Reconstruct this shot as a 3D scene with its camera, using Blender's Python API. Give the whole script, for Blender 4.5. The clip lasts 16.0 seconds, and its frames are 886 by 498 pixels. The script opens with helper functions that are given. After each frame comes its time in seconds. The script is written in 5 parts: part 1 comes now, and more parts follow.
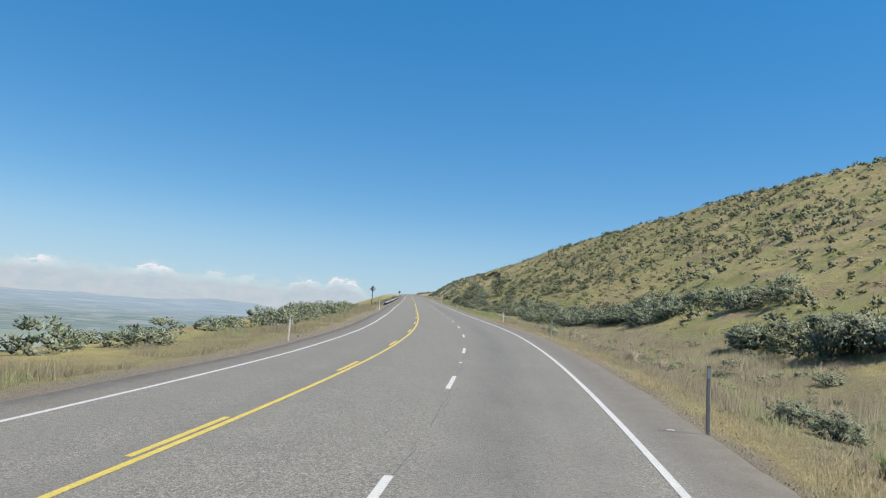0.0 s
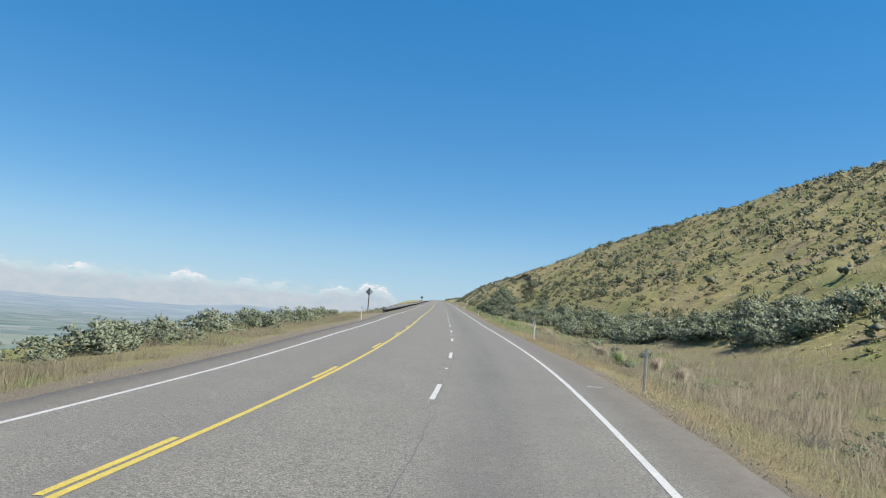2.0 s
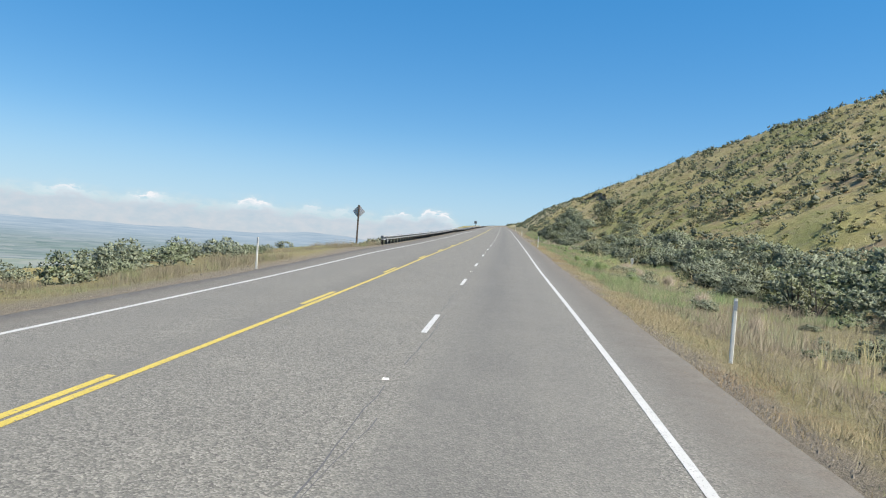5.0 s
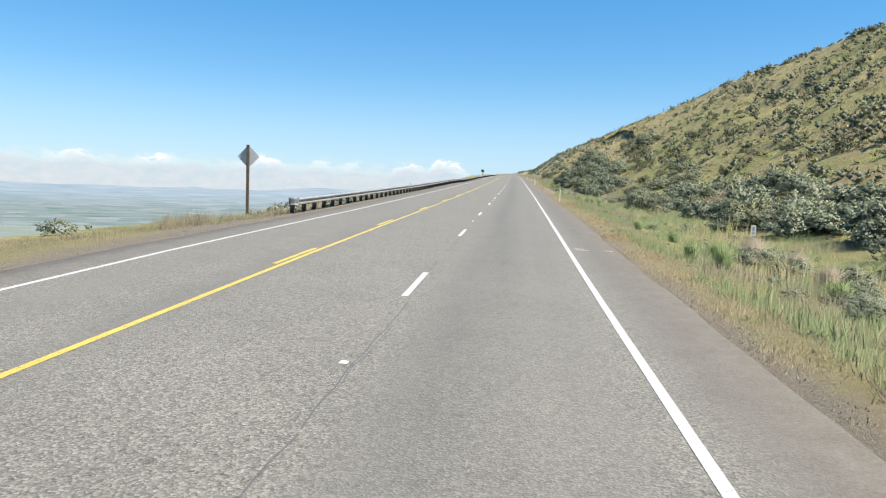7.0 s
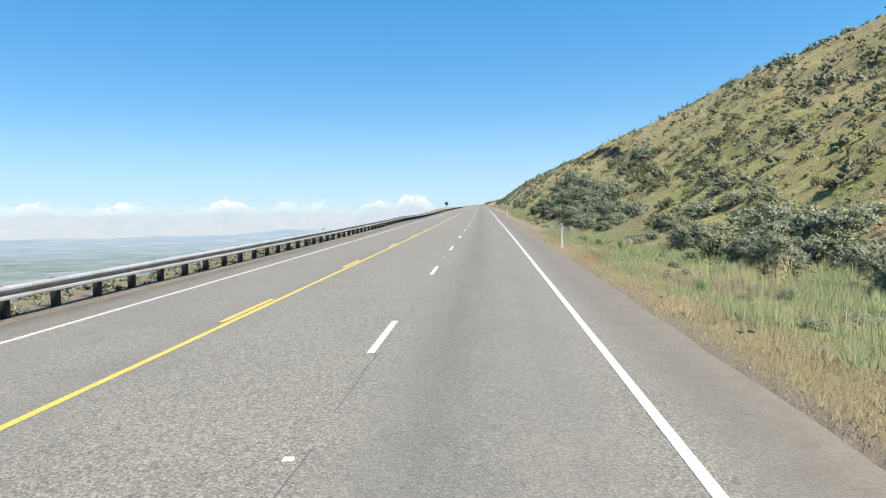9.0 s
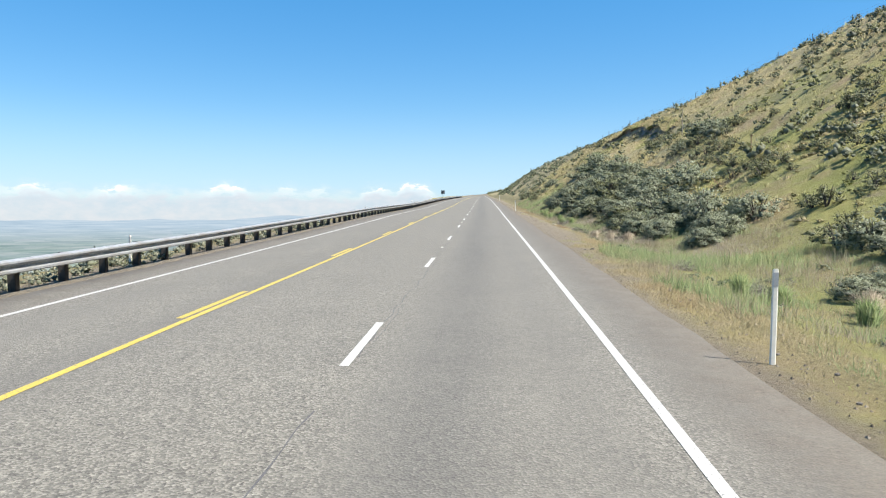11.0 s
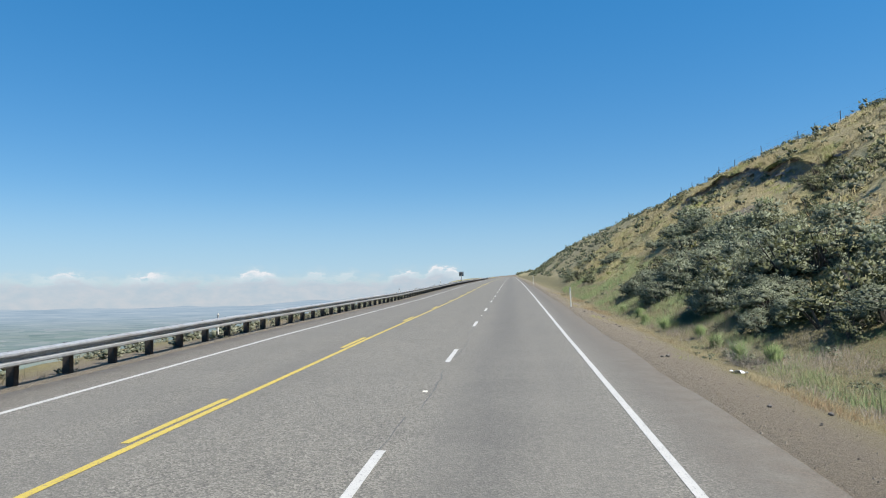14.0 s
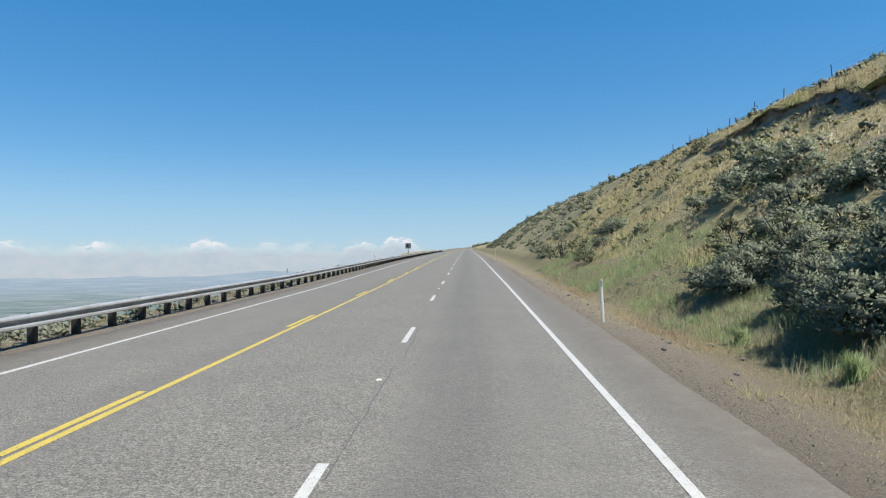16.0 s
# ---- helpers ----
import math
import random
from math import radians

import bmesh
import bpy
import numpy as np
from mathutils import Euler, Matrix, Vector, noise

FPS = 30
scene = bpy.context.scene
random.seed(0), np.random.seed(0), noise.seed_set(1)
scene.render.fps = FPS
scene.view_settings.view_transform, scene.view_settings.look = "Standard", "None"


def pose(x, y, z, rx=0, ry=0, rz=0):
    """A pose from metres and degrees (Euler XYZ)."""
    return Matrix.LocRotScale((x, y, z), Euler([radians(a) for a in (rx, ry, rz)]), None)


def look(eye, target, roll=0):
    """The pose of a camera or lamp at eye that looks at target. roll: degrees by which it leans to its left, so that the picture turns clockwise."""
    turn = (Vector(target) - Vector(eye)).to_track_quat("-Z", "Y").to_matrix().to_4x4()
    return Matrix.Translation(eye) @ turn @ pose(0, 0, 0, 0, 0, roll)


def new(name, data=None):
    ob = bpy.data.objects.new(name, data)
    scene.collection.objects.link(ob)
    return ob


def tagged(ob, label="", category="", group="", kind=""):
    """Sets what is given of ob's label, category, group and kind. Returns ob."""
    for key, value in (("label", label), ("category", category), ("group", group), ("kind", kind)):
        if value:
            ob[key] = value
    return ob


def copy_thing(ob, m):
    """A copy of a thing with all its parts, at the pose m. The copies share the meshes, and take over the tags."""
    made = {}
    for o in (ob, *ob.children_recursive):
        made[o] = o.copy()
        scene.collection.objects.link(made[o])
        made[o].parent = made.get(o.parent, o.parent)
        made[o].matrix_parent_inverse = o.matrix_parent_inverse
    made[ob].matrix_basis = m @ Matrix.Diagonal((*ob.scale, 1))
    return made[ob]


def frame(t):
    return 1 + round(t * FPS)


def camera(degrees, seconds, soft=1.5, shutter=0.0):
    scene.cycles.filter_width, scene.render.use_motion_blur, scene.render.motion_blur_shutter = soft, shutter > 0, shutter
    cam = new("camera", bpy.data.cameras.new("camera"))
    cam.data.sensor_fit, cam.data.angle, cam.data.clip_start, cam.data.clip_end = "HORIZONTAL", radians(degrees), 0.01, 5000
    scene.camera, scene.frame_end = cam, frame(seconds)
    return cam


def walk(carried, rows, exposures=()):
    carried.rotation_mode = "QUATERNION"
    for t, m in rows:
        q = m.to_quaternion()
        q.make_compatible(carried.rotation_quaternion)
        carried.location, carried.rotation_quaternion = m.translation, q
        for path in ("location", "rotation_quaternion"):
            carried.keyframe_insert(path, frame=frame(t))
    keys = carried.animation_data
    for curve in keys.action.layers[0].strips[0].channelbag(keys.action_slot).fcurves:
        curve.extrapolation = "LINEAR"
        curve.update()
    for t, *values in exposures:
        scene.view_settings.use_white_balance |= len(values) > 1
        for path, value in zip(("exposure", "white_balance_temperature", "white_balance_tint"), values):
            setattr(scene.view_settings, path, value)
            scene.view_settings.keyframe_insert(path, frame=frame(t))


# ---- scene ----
cam = camera(65.28, 16.0, soft=1.15)
ROWS = [
    (0.0, -5.212, -8.013, 2.103, -2.96, 5.89, -4.51),
    (0.5, -4.285, -1.896, 2.265, -2.40, 5.61, -4.05),
    (1.0, -3.256, 4.616, 2.484, -1.98, 5.30, -3.38),
    (1.5, -2.353, 11.242, 2.698, -1.96, 6.23, -3.26),
    (2.0, -1.633, 17.828, 2.967, -0.40, 6.20, -4.53),
    (2.5, -0.975, 24.294, 3.182, 2.06, 5.17, -5.26),
    (3.0, -0.376, 30.709, 3.392, 4.01, 5.19, -5.59),
    (3.5, 0.130, 37.009, 3.591, 3.95, 3.53, -5.04),
    (4.0, 0.435, 43.379, 3.849, 4.80, 2.45, -5.26),
    (6.5, 1.474, 76.183, 4.926, 4.72, -4.32, -2.24),
    (7.0, 1.517, 82.830, 5.139, 5.83, -4.48, -1.98),
    (7.5, 1.578, 89.448, 5.345, 5.43, -3.85, -0.01),
    (8.0, 1.491, 95.957, 5.581, 4.58, -2.88, 0.97),
    (10.5, 1.587, 128.833, 6.703, 2.12, -1.28, 0.43),
    (11.0, 1.643, 135.404, 6.896, 3.36, -2.58, -0.04),
    (11.5, 1.733, 141.883, 7.134, 3.67, -2.68, 0.82),
    (12.0, 1.782, 148.336, 7.400, 3.76, 0.20, 1.33),
    (12.5, 1.810, 154.860, 7.672, 3.89, 5.19, 0.74),
    (13.0, 1.765, 161.450, 7.901, 4.10, 6.31, 0.43),
    (13.5, 1.798, 168.094, 8.125, 5.09, 4.85, 1.03),
    (14.0, 1.764, 174.680, 8.359, 5.80, 4.20, 0.97),
    (14.5, 1.735, 181.217, 8.602, 5.70, 3.62, 1.50),
    (15.0, 1.685, 187.730, 8.836, 4.28, 3.59, 1.94),
    (15.5, 1.579, 194.324, 9.095, 3.76, 3.13, 0.81),
    (16.0, 1.581, 200.833, 9.339, 2.15, 1.81, 0.60),
]
walk(cam, [(t, pose(x, y, z, 90 + pitch, roll, yaw)) for t, x, y, z, yaw, pitch, roll in ROWS],
     exposures=[(0.0, 0.87, 6600, 10), (1.5, 0.90, 6580, 10), (3.0, 0.89, 6480, 10), (4.2, 0.89, 6480, 10), (6.3, 1.24, 6750, 10), (12.05, 1.30, 6750, 10), (12.65, 0.88, 6520, 10), (16.0, 0.88, 6520, 10)])

# ---- world, sun ----
SUN_TO = Vector((0.555, -0.168, 0.815)).normalized()
world = bpy.data.worlds.new("world")
scene.world = world
world.use_nodes = True
wn = world.node_tree.nodes
sky = wn.new("ShaderNodeTexSky")
sky.sky_type = "NISHITA"
sky.sun_disc = False
sky.sun_elevation = math.asin(SUN_TO.z)
sky.sun_rotation = math.atan2(SUN_TO.x, SUN_TO.y)
sky.altitude = 900
sky.air_density = 1.0
sky.dust_density = 0.05
sky.ozone_density = 3.0
wn["Background"].inputs["Strength"].default_value = 0.088
soft_sky = wn.new("ShaderNodeGamma")
soft_sky.inputs["Gamma"].default_value = 0.54
world.node_tree.links.new(sky.outputs["Color"], soft_sky.inputs["Color"])
deep = wn.new("ShaderNodeHueSaturation")
deep.inputs["Saturation"].default_value = 1.95
deep.inputs["Value"].default_value = 1.70
world.node_tree.links.new(soft_sky.outputs["Color"], deep.inputs["Color"])
balance = wn.new("ShaderNodeMix")
balance.data_type, balance.blend_type = "RGBA", "MULTIPLY"
balance.inputs[0].default_value = 1.0
balance.inputs[7].default_value = (0.94, 0.99, 1.05, 1)
world.node_tree.links.new(deep.outputs["Color"], balance.inputs[6])
world.node_tree.links.new(balance.outputs[2], wn["Background"].inputs["Color"])
sun_data = bpy.data.lights.new("sun", "SUN")
sun_data.energy = 4.7
sun_data.angle = radians(0.53)
sun_data.color = (1.0, 0.95, 0.87)
sun = new("sun", sun_data)
sun.matrix_world = look(SUN_TO * 300, (0, 0, 0))

# ---- road line: s metres along the lane line, l metres to its right ----
SG = np.arange(-120.0, 1400.0, 1.0)
NODES = [-40, -20, 0, 20, 40, 60, 80, 100, 120, 160, 200, 240, 280]
CURVE = np.interp(SG, NODES, [.002103, .002277, .002451, .002586, .002615, .000893, .000221, -.00008, -.000054, .000129, .000035, .00006, .0])
CURVE[SG < -45] = 0.0
GRADE = np.interp(SG, NODES + [320, 400, 900, 960, 1010, 1200],
                  [.0251, .0284, .0318, .0340, .0354, .0326, .0329, .0368, .0349, .0355, .0373, .0390, .0400, .0360, .0342, .0342, .020, -.02, -.03])
CROSS = np.interp(SG, NODES, [.0207, .0256, .0348, .0425, .0340, .0094, .0040, -.0103, -.0029, -.0083, -.0223, .003, .004])


def add_up(v):
    return np.concatenate([[0], np.cumsum((v[1:] + v[:-1]) / 2)])


HEAD = add_up(CURVE)
HEAD -= np.interp(220, SG, HEAD)
CX, CY, CZ = add_up(-np.sin(HEAD)), add_up(np.cos(HEAD)), add_up(GRADE)
CX -= np.interp(220, SG, CX)
CY -= np.interp(0, SG, CY)
CZ -= np.interp(0, SG, CZ)


def centre(s):
    return [np.interp(s, SG, a) for a in (CX, CY, CZ, HEAD, CROSS)]


def plan(s, l):
    """World x, y of a point of the road's own plan."""
    x, y, z, h, c = centre(s)
    return x + l * np.cos(h), y + l * np.sin(h)


def paved(s, l):
    """Height of the pavement."""
    x, y, z, h, c = centre(s)
    return z + l * c


def road_coords(x, y):
    """s, l of world points."""
    s = np.array(y, float)
    near = np.clip((95 - np.abs(x)) / 40, 0, 1)
    for _ in range(6):
        cx, cy, cz, h, c = centre(s)
        s = s + 0.8 * near * (-(x - cx) * np.sin(h) + (y - cy) * np.cos(h)) + 0.8 * (1 - near) * (y - cy)
    cx, cy, cz, h, c = centre(s)
    l = (x - cx) * np.cos(h) + (y - cy) * np.sin(h)
    return s, np.where(near > 0, l, x - cx)


def lattice(i, j, seed):
    v = np.sin(i * 127.1 + j * 311.7 + seed * 74.7) * 43758.5453
    return v - np.floor(v)


def waves(x, y, size, seed=0):
    """Smooth noise from -1 to 1 with hills of that size."""
    u, v = np.asarray(x) / size, np.asarray(y) / size
    i, j = np.floor(u), np.floor(v)
    f, g = u - i, v - j
    f, g = f * f * (3 - 2 * f), g * g * (3 - 2 * g)
    a = lattice(i, j, seed) * (1 - f) + lattice(i + 1, j, seed) * f
    b = lattice(i, j + 1, seed) * (1 - f) + lattice(i + 1, j + 1, seed) * f
    return 2 * (a * (1 - g) + b * g) - 1


def ramp(v, a, b):
    t = np.clip((v - a) / (b - a), 0, 1)
    return t * t * (3 - 2 * t)


EDGE_R, EDGE_L = 5.25, -8.25
TOE = ([-60, 20, 90, 120, 183, 213, 260, 420], [16, 15.5, 17.5, 16, 13.2, 10.2, 9.2, 8.5])
CREST_L = ([-100, 60, 182, 260, 300, 420, 700], [156, 100, 58, 29.5, 27, 26, 26])
CREST_H = ([-100, 60, 120, 182, 260, 300, 420, 560, 700, 900], [58, 40.5, 34.5, 27.6, 15.2, 13.6, 13.5, 11, 7, 2.5])


def bank_line(s):
    return np.interp(s, [224, 234, 245, 250, 256, 261, 265, 269], [26.0, 26.8, 27.5, 27.9, 28.3, 27.0, 24.7, 22.8]) + 0.35 * waves(s, 0 * s, 3.2, 14)


def bank_weight(s):
    return ramp(s, 227, 234) * (1 - ramp(s, 263, 267)) * (0.8 + 0.35 * waves(s, 0 * s, 4, 13))


def hill(s, l):
    """Height of the hillside above the road."""
    toe, lc, hc = np.interp(s, *TOE), np.interp(s, *CREST_L), np.interp(s, *CREST_H)
    slope = hc / (lc - toe)
    a = slope * 1.4 * np.logaddexp(0, (l - toe) / 1.4)
    b = hc - 0.10 * np.clip(l - lc, -30, 500)
    h = -0.7 * np.logaddexp(-np.clip(a, -50, 200) / 0.7, -np.clip(b, -100, 200) / 0.7)
    u = l - bank_line(s)
    h = h - 1.05 * bank_weight(s) * ramp(u, -7, -1.3) * (1 - ramp(u, -0.3, 0.4))
    h = h - 1.0 * np.exp(-((s - 217.5 - 1.6 * (l - 18.7)) / 1.5) ** 2) * ramp(l, 17, 19.5) * (1 - ramp(l, 26, 29))
    rough = 0.55 * waves(s, l, 17, 3) + 0.32 * waves(s, l, 6, 4) + 0.24 * waves(s, l, 2.4, 5) + 0.13 * waves(s, l, 1.2, 6)
    return h + rough * np.clip((l - toe + 3) / 9, 0, 1) * np.clip(1 - (np.abs(l) - 150) / 100, 0, 1)


def ground_z(s, l, x, y):
    zr = np.interp(s, SG, CZ)
    c = np.interp(s, SG, CROSS)
    toe = np.interp(s, *TOE)
    dr = np.clip((l - EDGE_R) / (toe - EDGE_R), 0, 1)
    right = zr + c * EDGE_R - 0.03 - 0.42 * np.sin(np.pi * dr) * ramp(dr, 0, 0.5) + hill(s, l) - 0.12 * dr
    d = np.clip(EDGE_L - l, 0, None)
    steep = ramp(s, 113, 128) * (1 - ramp(s, 350, 400))
    gentle = -0.03 * np.minimum(d, 1) - 0.10 * np.clip(d - 1, 0, 11) - 0.34 * np.clip(d - 12, 0, None)
    fall = -0.05 * np.minimum(d, 3.4) - 0.52 * np.clip(d - 3.4, 0, None)
    mound = 1.0 * ramp(s, 395, 440) * (1 - ramp(s, 520, 640)) * ramp(d, 1, 6) * (1 - ramp(d, 12, 34))
    left = zr + c * EDGE_L - 0.03 + gentle * (1 - steep) + fall * steep + mound
    left = left + (0.10 * waves(s, l, 5, 7) + 0.06 * waves(s, l, 1.7, 8)) * ramp(d, 0.6, 3)
    floor_z = -165 + 6 * waves(x, y, 700, 9)
    left = np.where(left > floor_z + 40, left, floor_z + 40 * np.exp(np.clip(left - floor_z - 40, -400, 0) / 40))
    z = np.where(l > 0, right, left)
    z = np.where((l > EDGE_L + 0.7) & (l < EDGE_R - 0.7), np.minimum(z, zr + c * l - 0.3), z)
    far = 3 * np.exp(-((y - 930) / 130) ** 2) * ramp(x, -30, 25) * (1 - ramp(np.abs(x), 600, 1500))
    return z + far + np.where(l > 200, -0.02 * (l - 200), 0)


def at(s, l):
    """A point on the ground."""
    s, l = np.asarray(s, float), np.asarray(l, float)
    x, y = plan(s, l)
    return x, y, ground_z(s, l, x, y)


# ---- materials ----
def material(name, rough=0.8, metal=0.0):
    m = bpy.data.materials.new(name)
    m.use_nodes = True
    n, k = m.node_tree.nodes, m.node_tree.links
    b = n["Principled BSDF"]
    b.inputs["Roughness"].default_value = rough
    b.inputs["Metallic"].default_value = metal
    return m, n, k, b


def coords(n, k, size=1.0):
    tc = n.new("ShaderNodeTexCoord")
    mp = n.new("ShaderNodeMapping")
    mp.inputs["Scale"].default_value = (size, size, size)
    k.new(tc.outputs["Object"], mp.inputs["Vector"])
    return mp.outputs["Vector"]


def noise_tex(n, k, vec, scale, detail=4.0, rough=0.6):
    t = n.new("ShaderNodeTexNoise")
    t.inputs["Scale"].default_value, t.inputs["Detail"].default_value, t.inputs["Roughness"].default_value = scale, detail, rough
    k.new(vec, t.inputs["Vector"])
    return t.outputs["Fac"]


def stops(n, k, fac, points):
    r = n.new("ShaderNodeValToRGB")
    e = r.color_ramp.elements
    while len(e) < len(points):
        e.new(0.5)
    for el, (p, c) in zip(e, points):
        el.position, el.color = p, (*c, 1)
    k.new(fac, r.inputs["Fac"])
    return r.outputs["Color"]


def mix(n, k, fac, a, b, mode="MIX"):
    m = n.new("ShaderNodeMix")
    m.data_type, m.blend_type = "RGBA", mode
    for sock, v in ((m.inputs[0], fac), (m.inputs[6], a), (m.inputs[7], b)):
        if isinstance(v, (int, float)):
            sock.default_value = v
        elif isinstance(v, tuple):
            sock.default_value = (*v, 1)
        else:
            k.new(v, sock)
    return m.outputs[2]


def bump(n, k, b, height, strength, dist):
    u = n.new("ShaderNodeBump")
    u.inputs["Strength"].default_value, u.inputs["Distance"].default_value = strength, dist
    k.new(height, u.inputs["Height"])
    k.new(u.outputs["Normal"], b.inputs["Normal"])


def attr(n, name):
    a = n.new("ShaderNodeAttribute")
    a.attribute_name = name
    return a.outputs["Fac"]


def grain_material(name, dark, light, scale, rough=0.8, metal=0.0, strength=0.3, dist=0.004, stain=None):
    """A surface with fine grain and larger stains."""
    m, n, k, b = material(name, rough, metal)
    v = coords(n, k)
    col = stops(n, k, noise_tex(n, k, v, scale, 6), [(0.3, dark), (0.7, light)])
    if stain:
        col = mix(n, k, stops(n, k, noise_tex(n, k, v, scale * 0.13, 5), [(0.45, (0, 0, 0)), (0.68, (1, 1, 1))]), col, stain)
    k.new(col, b.inputs["Base Color"])
    bump(n, k, b, noise_tex(n, k, v, scale * 2, 4), strength, dist)
    return m


def asphalt():
    m, n, k, b = material("asphalt_chip_seal", 0.82)
    v = coords(n, k)
    lat = attr(n, "lat")
    chips = n.new("ShaderNodeTexVoronoi")
    chips.inputs["Scale"].default_value = 42
    k.new(v, chips.inputs["Vector"])
    col = stops(n, k, chips.outputs["Color"], [(0.10, (0.030, 0.029, 0.027)), (0.5, (0.120, 0.117, 0.107)), (0.95, (0.335, 0.328, 0.298))])
    coarse = noise_tex(n, k, v, 15, 3, 0.7)
    col = mix(n, k, 0.5, col, stops(n, k, coarse, [(0.30, (0.038, 0.037, 0.034)), (0.46, (0.117, 0.114, 0.104)), (0.58, (0.137, 0.134, 0.122)), (0.74, (0.225, 0.220, 0.198))]))
    mp = n.new("ShaderNodeMapping")
    mp.inputs["Scale"].default_value = (1.0, 0.04, 1.0)
    k.new(n["Texture Coordinate"].outputs["Object"], mp.inputs["Vector"])
    long_fac = noise_tex(n, k, mp.outputs["Vector"], 1.3, 4)
    # the chips are rolled smooth in patches and in the wheel tracks
    worn = stops(n, k, lat, [(0.10, (0, 0, 0)), (0.19, (0.6, 0.6, 0.6)), (0.27, (0, 0, 0)), (0.34, (0.5, 0.5, 0.5)), (0.42, (0, 0, 0)), (0.62, (0, 0, 0)), (0.67, (0.6, 0.6, 0.6)), (0.73, (0.45, 0.45, 0.45)), (0.83, (0.6, 0.6, 0.6)), (0.88, (0.1, 0.1, 0.1)), (0.95, (0.8, 0.8, 0.8))])
    col = mix(n, k, worn, col, stops(n, k, noise_tex(n, k, v, 6, 8, 0.8), [(0.3, (0.098, 0.096, 0.090)), (0.7, (0.150, 0.147, 0.136))]))
    blotch = stops(n, k, noise_tex(n, k, v, 0.55, 6, 0.65), [(0.32, (0.93, 0.93, 0.93)), (0.68, (1.06, 1.06, 1.05))])
    col = mix(n, k, 1.0, col, blotch, "MULTIPLY")
    # oil and rubber down the middle of the lanes
    ramp_node = n.new("ShaderNodeValToRGB")
    els = ramp_node.color_ramp.elements
    for p, val in ((0.0, 0), (0.28, 0), (0.335, 0.4), (0.39, 0), (0.64, 0), (0.70, 0.8), (0.73, 0.8), (0.79, 0), (0.81, 0.2), (0.86, 0)):
        e = els[0] if p == 0.0 else els.new(p)
        e.color = (val, val, val, 1)
        e.position = p
    els[-1].color = (0, 0, 0, 1)
    k.new(lat, ramp_node.inputs["Fac"])
    streak = mix(n, k, 0.85, ramp_node.outputs["Color"], stops(n, k, long_fac, [(0.25, (0.15, 0.15, 0.15)), (0.65, (1, 1, 1))]), "MULTIPLY")
    col = mix(n, k, streak, col, mix(n, k, 1.0, col, (0.72, 0.725, 0.75), "MULTIPLY"))
    # brown dust on the shoulders
    dust = stops(n, k, lat, [(0.0, (1, 1, 1)), (0.075, (0.5, 0.5, 0.5)), (0.11, (0, 0, 0)), (0.893, (0, 0, 0)), (0.925, (0.5, 0.5, 0.5)), (0.965, (0.85, 0.85, 0.85)), (1.0, (1, 1, 1))])
    dust = mix(n, k, 0.7, dust, stops(n, k, noise_tex(n, k, v, 2.2, 6), [(0.3, (0.1, 0.1, 0.1)), (0.65, (1, 1, 1))]), "MULTIPLY")
    col = mix(n, k, dust, col, stops(n, k, noise_tex(n, k, v, 24, 6, 0.8), [(0.3, (0.042, 0.036, 0.030)), (0.55, (0.098, 0.086, 0.072)), (0.8, (0.178, 0.158, 0.133))]))
    col = mix(n, k, 1.0, col, (1.02, 0.988, 0.922), "MULTIPLY")
    k.new(col, b.inputs["Base Color"])
    bump(n, k, b, chips.outputs["Distance"], 0.8, 0.008)
    return m


def paint(name, colour, worn):
    m, n, k, b = material(name, 0.6)
    v = coords(n, k)
    f = noise_tex(n, k, v, 28, 8, 0.75)
    col = stops(n, k, noise_tex(n, k, v, 3, 4), [(0.3, tuple(c * 0.86 for c in colour)), (0.7, colour)])
    col = mix(n, k, stops(n, k, f, [(worn, (1, 1, 1)), (worn + 0.07, (0, 0, 0))]), col, (0.105, 0.107, 0.107))
    k.new(col, b.inputs["Base Color"])
    bump(n, k, b, f, 0.4, 0.003)
    return m


